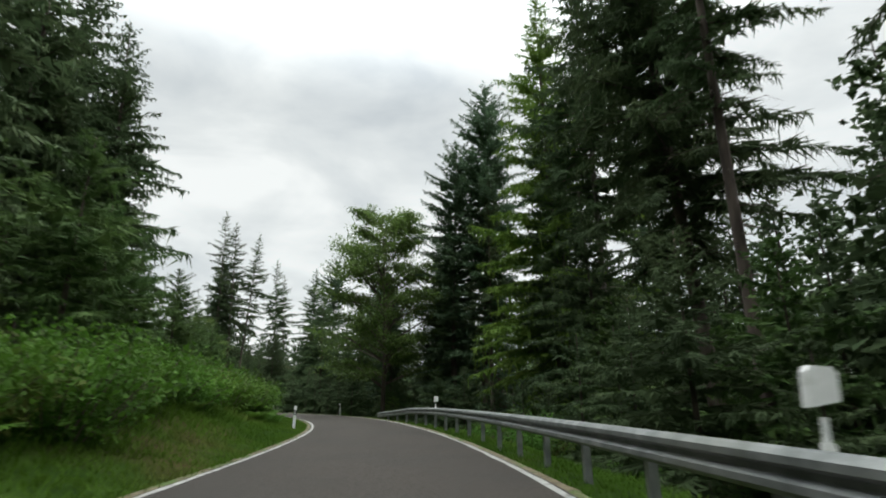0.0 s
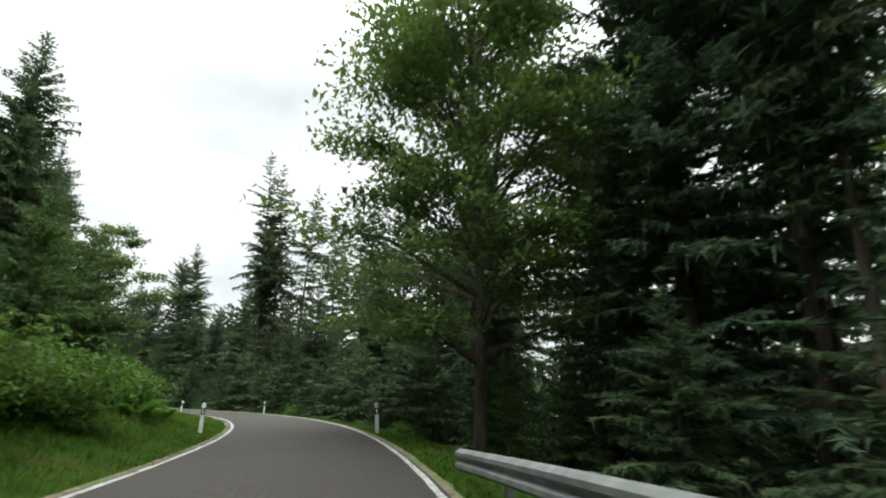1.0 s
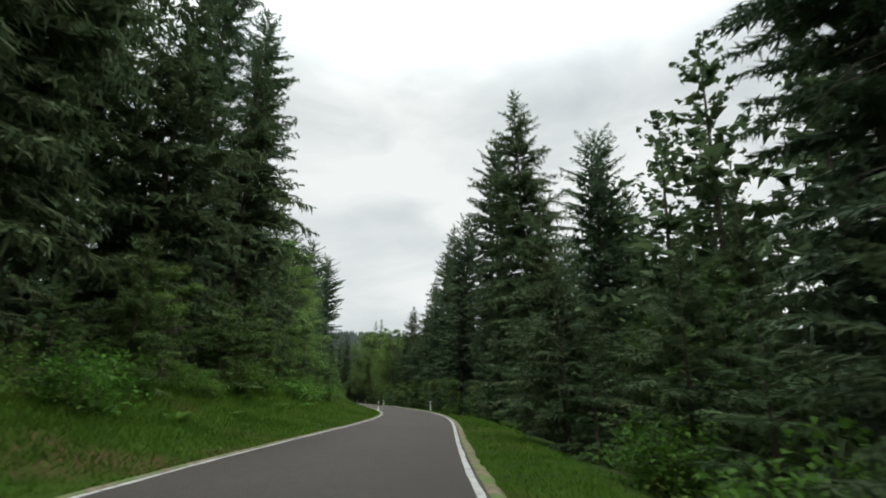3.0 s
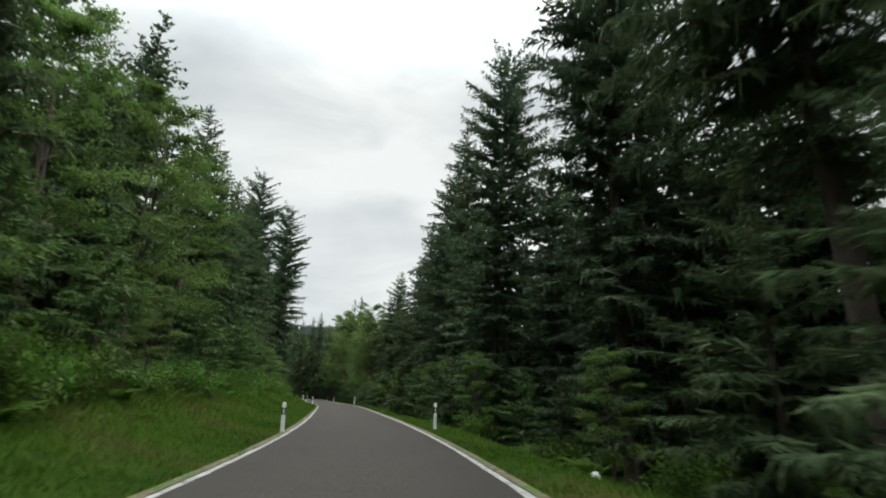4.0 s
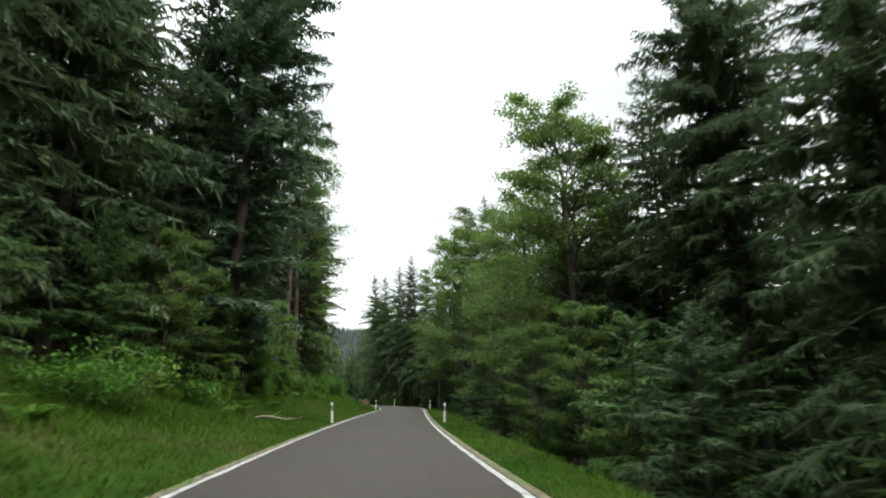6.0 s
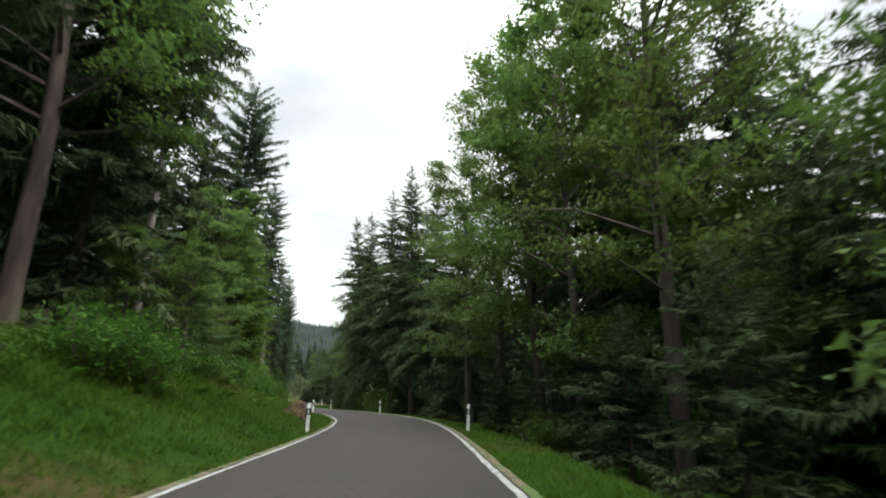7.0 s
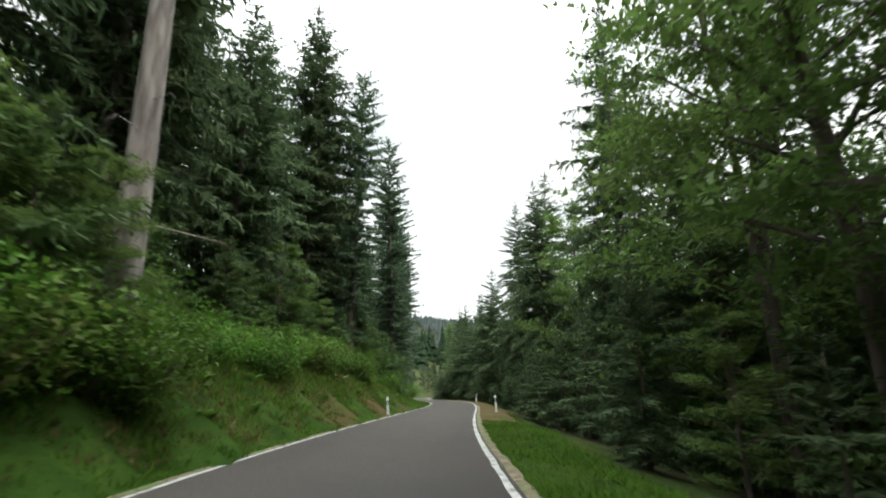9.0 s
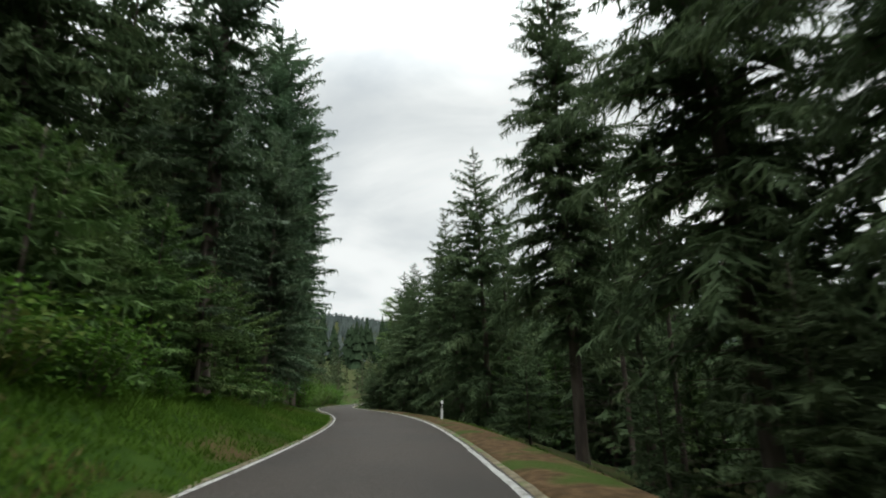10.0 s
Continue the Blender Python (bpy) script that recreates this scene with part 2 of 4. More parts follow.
DEADWOOD = material("dead_wood", [(0.2, 0.16, 0.12), (0.34, 0.28, 0.21)], 3, 0.9, 0.6, 14)
STONE = material("marker_stone", [(0.45, 0.45, 0.42), (0.6, 0.6, 0.57)], 6, 0.9, 0.4, 30)
BLOSSOM = material("elder_blossom", [(0.5, 0.5, 0.38), (0.68, 0.67, 0.54)], 9, 0.8, 0.0, thin=0.3)
# needle green darkened by the self-shadow that solid cones lack
SELF_SHADED_CROWN = material("self_shaded_crowns", [(0.014, 0.022, 0.012), (0.02, 0.032, 0.017), (0.028, 0.042, 0.022)], 1.5, 0.95, 0.6, 3, spec=0.0, island=0.25)
# forest green greyed and blued: the distance haze is mixed into the base colour
HAZED_WOOD = material("hazed_wood", [(0.05, 0.064, 0.06), (0.064, 0.08, 0.074), (0.078, 0.095, 0.088)], 0.02, 0.95, 0.0, spec=0.0, island=0.12)

# ---- the road's line in plan ----
# bend in degrees a metre (left is positive) every 12 m
BEND = [-0.295, 0.131, 0.553, 0.732, 0.689, 0.823, 0.864, 0.353, -0.371, -0.33, 0.216, 0.463, 0.307, 0.049, -0.017, 0.136, 0.286,
        0.066, -0.152, -0.135, -0.073, 0.236, 0.726, 0.757, 0.221, -0.404, -0.565, -0.304, -0.014, 0.12, 0.3, 0.45, 0.3, 0.0, -0.45,
        -0.6, -0.3, 0.0, 0.2, 0.0, 0.0]
START = (-0.296, -8.358, 4.269)
S_MIN, S_MAX = -70, 480
_s = np.arange(0, S_MAX + 1.0)
_h = np.radians(START[2] + np.cumsum(np.interp(_s, np.arange(len(BEND)) * 12.0, BEND)))
_x, _y = START[0] + np.cumsum(-np.sin(_h)), START[1] + np.cumsum(np.cos(_h))
_b = np.arange(S_MIN, 0.0)
_hb = np.full(len(_b), radians(START[2]))
RS = np.r_[_b, _s]
RH = np.r_[_hb, _h]
RX = np.r_[_x[0] + np.sin(_hb) * -(_b), _x]
RY = np.r_[_y[0] + np.cos(_hb) * _b, _y]


WIDTH_AT = [0, 15, 30, 45, 60, 75, 91, 108, 137, 155, 173, 200, 228, 247, 265, 282, 301, 318, 336, 354]


def half(s):
    """Half the width between the edge lines."""
    return np.interp(s, WIDTH_AT, [2.66, 2.52, 2.13, 2.09, 2.08, 2.12, 2.36, 2.3, 2.04, 2.0, 2.02, 2.06, 2.08, 2.11, 2.2, 2.1, 2.15, 2.24, 2.13, 2.01])


def middle(s):
    """How far the middle between the edge lines lies to the right of the road's line."""
    return np.interp(s, WIDTH_AT, [0, 0, -0.13, -0.12, -0.05, 0.1, -0.06, -0.05, -0.1, -0.02, -0.07, -0.03, 0.05, -0.09, 0.03, 0.02, -0.19, -0.05, -0.17, -0.11])


def plan(s, l):
    """The place on the plan at s metres along the road and l metres to the right of its middle."""
    h = np.interp(s, RS, RH)
    return np.interp(s, RS, RX) + l * np.cos(h), np.interp(s, RS, RY) + l * np.sin(h)


def along(x, y):
    """s and l of places on the plan."""
    x, y = np.atleast_1d(x).astype(float), np.atleast_1d(y).astype(float)
    s, l = np.empty(len(x)), np.empty(len(x))
    for a in range(0, len(x), 4000):
        b = slice(a, a + 4000)
        j = ((x[b, None] - RX[None]) ** 2 + (y[b, None] - RY[None]) ** 2).argmin(1)
        dx, dy = x[b] - RX[j], y[b] - RY[j]
        s[b] = RS[j] - dx * np.sin(RH[j]) + dy * np.cos(RH[j])
        l[b] = dx * np.cos(RH[j]) + dy * np.sin(RH[j])
        end = (j == 0) | (j == len(RS) - 1)
        far = np.hypot(dx, dy)
        l[b] = np.where(end, np.where(l[b] < 0, -far, far), l[b])
    return s, l


def ripple(x, y, size, seed=0.0):
    """Soft unevenness between -1 and 1."""
    x, y = np.asarray(x) / size, np.asarray(y) / size
    return (np.sin(x * 1.7 + y * 0.9 + seed) + np.sin(y * 2.1 - x * 0.7 + 1.3 + seed * 2) + np.sin(x * 2.9 + y * 3.3 + seed * 3)) / 3


def lie(s, l, x, y):
    """The height of the ground: a bank that climbs on the left of the road, a fall on its right."""
    a = np.abs(l - middle(s)) - half(s)
    up = np.interp(a, [0, 0.5, 1.2, 3.0, 6.0, 12, 30, 70, 160, 400], [-0.05, -0.04, 0.05, 0.5, 1.35, 2.7, 6.5, 14, 24, 28])
    steep = np.interp(s, [-20, 5, 45, 62, 85, 120, 150, 210, 250, 300, 330, 380], [1.25, 1.45, 1.35, 0.9, 0.85, 1.0, 1.05, 1.3, 1.35, 1.9, 2.1, 1.3])
    down = np.interp(a, [0, 0.5, 1.6, 4.0, 9, 20, 45, 100, 400], [-0.05, -0.04, -0.12, -1.0, -2.6, -4.8, -7.5, -12, -14])
    z = np.where(l < 0, up * np.where(a > 0.5, steep, 1), down)
    cut = np.interp(s, [285, 300, 312, 345, 356], [0, 0.7, 1.15, 1.0, 0]) * (l < 0)
    edge = np.clip((a - 0.8) / 1.7, 0, 1)
    z = z + cut * edge * edge * (3 - 2 * edge)
    wild = np.clip((a - 0.8) / 4, 0, 1)
    z = z + wild * (0.22 * ripple(x, y, 3.1) + 0.5 * ripple(x, y, 11, 2.0))
    return np.where(a < 0, -0.14, z)


def mesh(name, verts, faces, mats, smooth=False, index=None):
    me = bpy.data.meshes.new(name)
    me.from_pydata(verts.tolist() if hasattr(verts, "tolist") else verts, [], faces.tolist() if hasattr(faces, "tolist") else faces)
    for m in mats if isinstance(mats, (list, tuple)) else [mats]:
        me.materials.append(m)
    if smooth:
        me.polygons.foreach_set("use_smooth", [True] * len(me.polygons))
    if index is not None:
        me.polygons.foreach_set("material_index", index)
    me.update()
    return me


def part(name, verts, faces, mats, parent=None, label="", smooth=False, index=None):
    ob = new(name, mesh(name, verts, faces, mats, smooth, index))
    if parent is not None:
        ob.parent = parent
    return tagged(ob, label)


# ---- ground: one sheet, fine by the road, coarse towards the horizon ----
def spread(lo, hi, step):
    core = np.arange(lo, hi + step, step)
    grow = step * np.cumsum(1.16 ** np.arange(1, 42))
    return np.r_[lo - grow[::-1], core, core[-1] + grow]


FAR_AZ = radians(66)


def hills(x, y):
    """Wooded ridges far off to the west."""
    dx, dy = x + 120, y - 110
    far = np.hypot(dx, dy)
    az = np.arctan2(-dx, dy)
    top = 280 + 41 * np.sin(az * 5 + 0.6) + 19 * np.sin(az * 13 + 2)
    rise = np.clip((far - 840) / 1520, 0, 1)
    west = np.clip((np.radians(62) - np.abs(az - FAR_AZ)) / np.radians(25), 0, 1)
    return top * rise * rise * (3 - 2 * rise) * (0.25 + 0.75 * west)


gx, gy = spread(-340, 50, 1.5), spread(-50, 280, 1.5)
GX, GY = [v.ravel() for v in np.meshgrid(gx, gy, indexing="ij")]
near = (GX > -600) & (GX < 300) & (GY > -300) & (GY < 560)
GZ = np.zeros(len(GX))
ns, nl = along(GX[near], GY[near])
GZ[near] = lie(ns, nl, GX[near], GY[near])
GZ[~near] = -8
fade = np.clip((np.hypot(GX + 140, GY - 120) - 240) / 160, 0, 1)
GZ = GZ * (1 - fade) - 6 * fade + hills(GX, GY)
ny = len(gy)
ii = (np.arange(len(gx) - 1)[:, None] * ny + np.arange(ny - 1)[None]).ravel()
gs, gl = np.zeros(len(GX)), np.full(len(GX), 999.0)
gs[near], gl[near] = ns, nl
ga = np.abs(gl - middle(gs)) - half(gs) + 0.8 * ripple(GX, GY, 2.3, 4.0)
floor_mat = np.where((gl < 0) & (ga < 9) | (gl >= 0) & (ga < 2.4), 0, 1)
floor_mat = floor_mat[ii]
ground = new("ground", mesh("ground", np.stack([GX, GY, GZ], 1), np.stack([ii, ii + ny, ii + ny + 1, ii + 1], 1), [GROUND, LITTER], smooth=True, index=floor_mat))
tagged(ground, "mossy green forest ground rising into a bank and far hills", "ground", kind="structure")


def sheet_z(x, y):
    """The height of the ground sheet itself."""
    x, y = np.asarray(x, float), np.asarray(y, float)
    i = np.clip(np.searchsorted(gx, x) - 1, 0, len(gx) - 2)
    j = np.clip(np.searchsorted(gy, y) - 1, 0, len(gy) - 2)
    u, w = (x - gx[i]) / (gx[i + 1] - gx[i]), (y - gy[j]) / (gy[j + 1] - gy[j])
    z = GZ.reshape(len(gx), len(gy))
    return z[i, j] * (1 - u) * (1 - w) + z[i + 1, j] * u * (1 - w) + z[i, j + 1] * (1 - u) * w + z[i + 1, j + 1] * u * w


def ground_z(s, l):
    x, y = plan(s, l)
    return float(sheet_z(x, y))


# ---- the road ----
def ribbon(name, s0, s1, edges, mat, step=2.0, wave=0.0, seed=0):
    """A strip along the road; edges gives l and z across it, as functions of s."""
    s = np.arange(s0, s1 + 0.1, step)
    rows = []
    r = np.random.default_rng(seed)
    for i, (l, z) in enumerate(edges):
        ll = middle(s) + l(s) + (wave * r.normal(size=len(s)) if i in (0, len(edges) - 1) else 0)
        x, y = plan(s, ll)
        rows.append(np.stack([x, y, np.broadcast_to(z(s) if callable(z) else z, s.shape)], 1))
    v = np.stack(rows, 1).reshape(-1, 3)
    n, m = len(s), len(edges)
    f = [(i * m + j, i * m + j + 1, (i + 1) * m + j + 1, (i + 1) * m + j) for i in range(n - 1) for j in range(m - 1)]
    return new(name, mesh(name, v, f, mat, smooth=True))


road = ribbon("road", S_MIN + 5, S_MAX - 5, [(lambda s: -half(s) - 0.16, -0.05), (lambda s: -half(s) - 0.12, 0.0), (lambda s: 0 * s, 0.02),
                                             (lambda s: half(s) + 0.12, 0.0), (lambda s: half(s) + 0.16, -0.05)], ASPHALT, wave=0.015)
tagged(road, "narrow grey asphalt forest road, worn and dry", "road", kind="structure")
for side in (-1, 1):
    line = ribbon("edge_line", S_MIN + 5, S_MAX - 5, [(lambda s: side * half(s) - 0.052, 0.007), (lambda s: side * half(s) + 0.052, 0.007)], LINE,
                  wave=0.008, step=0.5, seed=side + 3)
    tagged(line, "worn white painted line along the asphalt's edge", "road marking", kind="structure")
    shoulder = ribbon("shoulder", S_MIN + 5, S_MAX - 5, [(lambda s: side * (half(s) + 0.02), -0.03), (lambda s: side * (half(s) + 0.12), 0.004), (lambda s: side * (half(s) + 0.22), 0.012),
                                                         (lambda s: side * (half(s) + 0.32), -0.06)][::side], GRAVEL, step=0.5, wave=0.03, seed=side + 9)
    tagged(shoulder, "strip of dry straw-coloured grass and grit beside the asphalt", "shoulder", kind="structure")

# ---- trees ----
def tube(path, radii, sides=7):
    """Rings round a path, with the far end closed to a point."""
    v, f = [], []
    for i, (p, r) in enumerate(zip(path, radii)):
        for k in range(sides):
            a = 2 * math.pi * k / sides
            v.append((p[0] + r * math.cos(a), p[1] + r * math.sin(a), p[2]))
    for i in range(len(path) - 1):
        for k in range(sides):
            j = (k + 1) % sides
            f.append((i * sides + k, i * sides + j, (i + 1) * sides + j, (i + 1) * sides + k))
    f.append(tuple(range((len(path) - 1) * sides, len(path) * sides)))
    return v, f


def stick(v, f, p, q, r0, r1):
    """A thin three-sided limb from p to q."""
    p, q = Vector(p), Vector(q)
    d = (q - p).normalized()
    a = d.orthogonal().normalized()
    c = d.cross(a)
    n = len(v)
    for base, r in ((p, r0), (q, r1)):
        for k in range(3):
            w = 2 * math.pi * k / 3
            v.append(tuple(base + (a * math.cos(w) + c * math.sin(w)) * r))
    for k in range(3):
        j = (k + 1) % 3
        f.append((n + k, n + j, n + 3 + j, n + 3 + k))


def unit(a):
    return a / (np.linalg.norm(a, axis=1)[:, None] + 1e-9)


def limb_sprays(rng, base, a, length, rise, sag, gap, wide, stiff, rich):
    """The foliage of one limb: side twigs combed along it, each a slim blade with shorter blades at its sides, sprays that hang
    from them, and a coarse web of old twigs near the trunk."""
    out, side, up = np.array((math.cos(a), math.sin(a), 0.0)), np.array((-math.sin(a), math.cos(a), 0.0)), np.array((0.0, 0.0, 1.0))

    def at(t):
        t = np.asarray(t, float)[:, None]
        return base + out * (length * t * (1 - 0.08 * t)) + up * (length * (rise * t - sag * t * t + 0.3 * sag * t ** 4))

    n = max(3, int(length / gap))
    m = 2 * n
    t = 0.1 + 0.9 * (np.tile(np.arange(n), 2) + rng.uniform(0, 1, m)) / n
    sg = np.repeat((-1.0, 1.0), n)
    p = at(t)
    ahead = out + up * (rise - 1.6 * sag * t)[:, None]
    reach = (0.1 + 0.3 * length * (1.1 - t) ** 0.75 * np.minimum(1, 0.35 + 2.2 * t)) * rng.uniform(0.55, 1.25, m)
    d = unit(ahead * rng.uniform(0.45, 0.9, m)[:, None] + side * (sg * rng.uniform(0.55, 1.0, m))[:, None] - up * (rng.uniform(-0.15, 0.75, m) * (1 - stiff))[:, None])
    w = wide * (0.026 + 0.035 * reach) * rng.uniform(0.75, 1.25, m)
    e = unit(np.cross(d, up + rng.normal(0, 0.55, (m, 3))))
    tri = [np.stack([p + e * w[:, None], p - e * w[:, None], p + d * reach[:, None]], 1)]
    for u, g in ((0.22, 1), (0.42, -1), (0.6, 1))[:rich]:
        q = p + d * (reach * u)[:, None]
        c = unit(d * 0.7 + e * g * rng.uniform(0.5, 1.0, m)[:, None] - up * (rng.uniform(0, 0.7, m) * (1 - stiff))[:, None])
        k = reach * rng.uniform(0.3, 0.6, m) + 0.04
        f = unit(np.cross(c, rng.normal(0, 1, (m, 3)))) * (w * 0.75)[:, None]
        tri.append(np.stack([q + f, q - f, q + c * k[:, None]], 1))
    pick = rng.integers(0, m, max(1, int(m * 0.6 * (1 - stiff))))
    q = p[pick] + d[pick] * (reach[pick] * rng.uniform(0.1, 0.9, len(pick)))[:, None]
    c = (rng.normal(0, 0.25, (len(pick), 3)) - up) * ((0.1 + 0.075 * length) * rng.uniform(0.5, 1.5, len(pick)))[:, None]
    f = unit(np.cross(c, rng.normal(0, 1, c.shape))) * (w[pick] * 0.8)[:, None]
    tri.append(np.stack([q + f, q - f, q + c], 1))
    tip = at([0.93, 1.0])
    go = (tip[1] - tip[0]) / (np.linalg.norm(tip[1] - tip[0]) + 1e-9)
    tri.append(np.stack([tip[0] + side * 0.03 * wide, tip[0] - side * 0.03 * wide, tip[1] + go * (0.08 + 0.02 * length)])[None])
    web = at([0.04, 0.28, 0.3, 0.55])
    for i in (0, 2):
        for g in (-1, 1):
            low = web[i] * 0.4 + web[i + 1] * 0.6 + side * (g * length * 0.1 * rng.uniform(0.5, 1.2)) - up * (length * rng.uniform(0.03, 0.13))
            tri.append(np.stack([web[i], web[i + 1], low])[None])
    return np.concatenate(tri)


def conifer(rng, height, reach, bare, whorl, droop, mat, bark, thing, girth=1.0, ragged=0.3, top_round=0.0, stubs=1.0, limbs=True, gap=0.14, wide=1.0, stiff=0.2, rich=2):
    """A spruce or fir: a tapered trunk, dead stubs below, whorls of limbs above, each with its combed sprays."""
    bv, bf, tris = [], [], []
    lean = Vector((rng.normal(0, 0.01), rng.normal(0, 0.01), 0)) * height
    def axis(z):
        u = z / height
        return Vector((lean.x * u * u, lean.y * u * u, z))
    r0 = (0.008 * height + 0.045) * girth
    zs = [-1.2, 0.0, 0.5, 0.12 * height, 0.3 * height, 0.55 * height, 0.8 * height, height]
    rs = [r0 * 1.5, r0 * 1.3, r0 * 1.05, r0 * 0.95, r0 * 0.8, r0 * 0.55, r0 * 0.28, 0.015]
    wv, wf = tube([axis(z) for z in zs], rs, 8)
    for _ in range(int((8 + height * 0.9) * stubs)):
        zz = rng.uniform(0.05, max(bare, 0.12) + 0.06) * height
        a = rng.uniform(0, 6.28)
        d = Vector((math.cos(a), math.sin(a), rng.uniform(-0.4, 0.1)))
        q = axis(zz) + d * rng.uniform(0.4, 0.45 * reach + 0.5)
        stick(bv, bf, axis(zz), q, 0.022, 0.008)
        stick(bv, bf, q, q + d * rng.uniform(0.2, 0.6) + Vector((0, 0, -rng.uniform(0, 0.4))), 0.008, 0.003)
    z = bare * height
    while z < height - 0.02 * height:
        u = (z - bare * height) / (height * (1 - bare))
        if top_round:
            prof = (1 - u ** 5) ** 0.7 * (0.85 + 0.15 * u)
        else:
            prof = min(1.0, 1.7 * (1 - u)) ** 0.85 + 0.03
        prof *= min(1.0, 0.6 + 3.5 * u)
        n = int(rng.integers(5, 8)) if u < 0.85 else 5
        a0 = rng.uniform(0, 6.28)
        for b in range(n):
            length = max(0.018 * height, reach * prof * rng.uniform(1 - ragged * 1.7, 1 + ragged))
            if rng.uniform() < 0.07:
                continue
            a = a0 + 6.283 * b / n + rng.normal(0, 0.25)
            rise = 0.75 * u ** 1.5 + rng.normal(0.05, 0.08)
            sag = droop * (1 - 0.7 * u) * rng.uniform(0.7, 1.3)
            base = axis(z + rng.uniform(-0.4, 0.4) * whorl)
            if limbs and length > 0.5 * reach:
                out = Vector((math.cos(a), math.sin(a), 0))
                stick(bv, bf, base, base + out * length * 0.6 + Vector((0, 0, length * (rise * 0.62 - sag * 0.38))), 0.009 * length + 0.006, 0.004 + 0.003 * length)
            tris.append(limb_sprays(rng, np.array(base), a, length, rise, sag, gap, wide, stiff, rich))
        z += whorl * rng.uniform(0.75, 1.25) * (1 - 0.45 * u)
    tp = np.array(axis(height))
    for k in range(6):
        a = 6.283 * k / 6
        o = np.array((math.cos(a), math.sin(a), 0)) * 0.0035 * height
        low = tp - np.array((0, 0, 0.01 * height * (1 + k % 3)))
        tris.append(np.stack([low + o * 0.6, low - o * 0.6, low + o * 2.5 + np.array((0, 0, 0.022 * height))])[None])
    v = np.concatenate(tris).reshape(-1, 3)
    part("trunk", wv, wf, bark, thing, smooth=True)
    if bv:
        tagged(part("branchwork", bv, bf, bark, thing), kind="stuff")
    tagged(part("crown", v, np.arange(len(v)).reshape(-1, 3), mat, thing), kind="stuff")
    return thing


def leaf_cloud(rng, centres, count, flat, leaf, v, f):
    """Leaves scattered round each centre in flat layers, each a pointed blade."""
    cs = np.array([tuple(c) for c, _ in centres])
    rad = np.array([r for _, r in centres])
    pick = np.repeat(np.arange(len(cs)), count)
    n = len(pick)
    o = cs[pick] + np.clip(rng.normal(0, 1, (n, 3)), -1.4, 1.4) * rad[pick][:, None] * (1, 1, flat)
    a = rng.uniform(0, 6.283, n)
    s = leaf * rng.uniform(0.55, 1.3, n)
    d = np.stack([np.cos(a), np.sin(a), rng.normal(-0.25, 0.5, n)], 1) * s[:, None]
    w = np.stack([-np.sin(a), np.cos(a), rng.normal(0, 0.5, n)], 1) * s[:, None] * 0.46
    tri = np.stack([o - d * 0.4 + w, o - d * 0.4 - w * 0.8, o + d * 0.6], 1).reshape(-1, 3)
    n0 = len(v)
    v += [tuple(p) for p in tri.tolist()]
    f += [(n0 + 3 * i, n0 + 3 * i + 1, n0 + 3 * i + 2) for i in range(n)]


def broadleaf(rng, height, reach, bare, limbs, twigs, count, leaf, mat, bark, thing, forks=1, girth=1.0):
    """A beech or maple: a trunk that may fork, climbing limbs that divide into twigs, and leaves in loose layers."""
    wv, wf, bv, bf, v, f = [], [], [], [], [], []
    centres = []
    for k in range(forks):
        off = Vector((rng.normal(0, 0.1), rng.normal(0, 0.1), 0)) * (height * 0.1 if forks > 1 else 0.03 * height)
        zs = [-0.6, 0, 0.06, 0.25, 0.5, 0.75, 0.95]
        r0 = (0.011 * height + 0.04) * girth * (0.75 if forks > 1 else 1)
        path = []
        for z in zs:
            h = z if z < 0 else z * height
            u = max(0, z)
            path.append(Vector((off.x * u * 2, off.y * u * 2, h)) + Vector((rng.normal(0, 0.012), rng.normal(0, 0.012), 0)) * height * u)
        tv, tf = tube(path, [r0 * 1.35, r0 * 1.2, r0, r0 * 0.85, r0 * 0.6, r0 * 0.35, 0.02], 8)
        n0 = len(wv)
        wv += tv
        wf += [tuple(i + n0 for i in q) for q in tf]
        for i in range(limbs // forks):
            u = bare + (0.97 - bare) * (i + rng.uniform(0, 1)) / (limbs // forks)
            z = u * height
            base = Vector([np.interp(z, [p.z for p in path], [p[c] for p in path]) for c in range(3)])
            t = (u - bare) / (1 - bare)
            prof = math.sin(math.pi * min(1, 0.18 + 0.82 * t) ** 0.85) ** 0.7 if t < 1 else 0.2
            length = max(0.4, reach * (0.3 + 0.7 * prof) * rng.uniform(0.75, 1.15))
            a = i * 2.4 + rng.normal(0, 0.4)
            d = Vector((math.cos(a), math.sin(a), rng.uniform(0.25, 0.6) + 0.5 * t)).normalized()
            mid = base + d * length * 0.55 + Vector((0, 0, 0.03 * length))
            end = base + d * length * 0.9 + Vector((0, 0, -0.08 * length))
            stick(bv, bf, base, mid, 0.014 * length + 0.015, 0.008 * length + 0.01)
            stick(bv, bf, mid, end, 0.008 * length + 0.01, 0.008)
            for j in range(twigs):
                w = rng.uniform(0.3, 1.0)
                p = base.lerp(mid, min(1, w / 0.55)) if w < 0.55 else mid.lerp(end, (w - 0.55) / 0.45)
                b = a + rng.uniform(-1.5, 1.5)
                q = p + Vector((math.cos(b), math.sin(b), rng.uniform(-0.25, 0.45))) * length * rng.uniform(0.15, 0.42)
                stick(bv, bf, p, q, 0.008, 0.004)
                for u in (0.35, 0.7, 1.0):
                    centres.append((p.lerp(q, u), 0.045 * length + 0.16))
    leaf_cloud(rng, centres, count, 0.45, leaf, v, f)
    part("trunk", wv, wf, bark, thing, smooth=True)
    tagged(part("branchwork", bv, bf, bark, thing), kind="stuff")
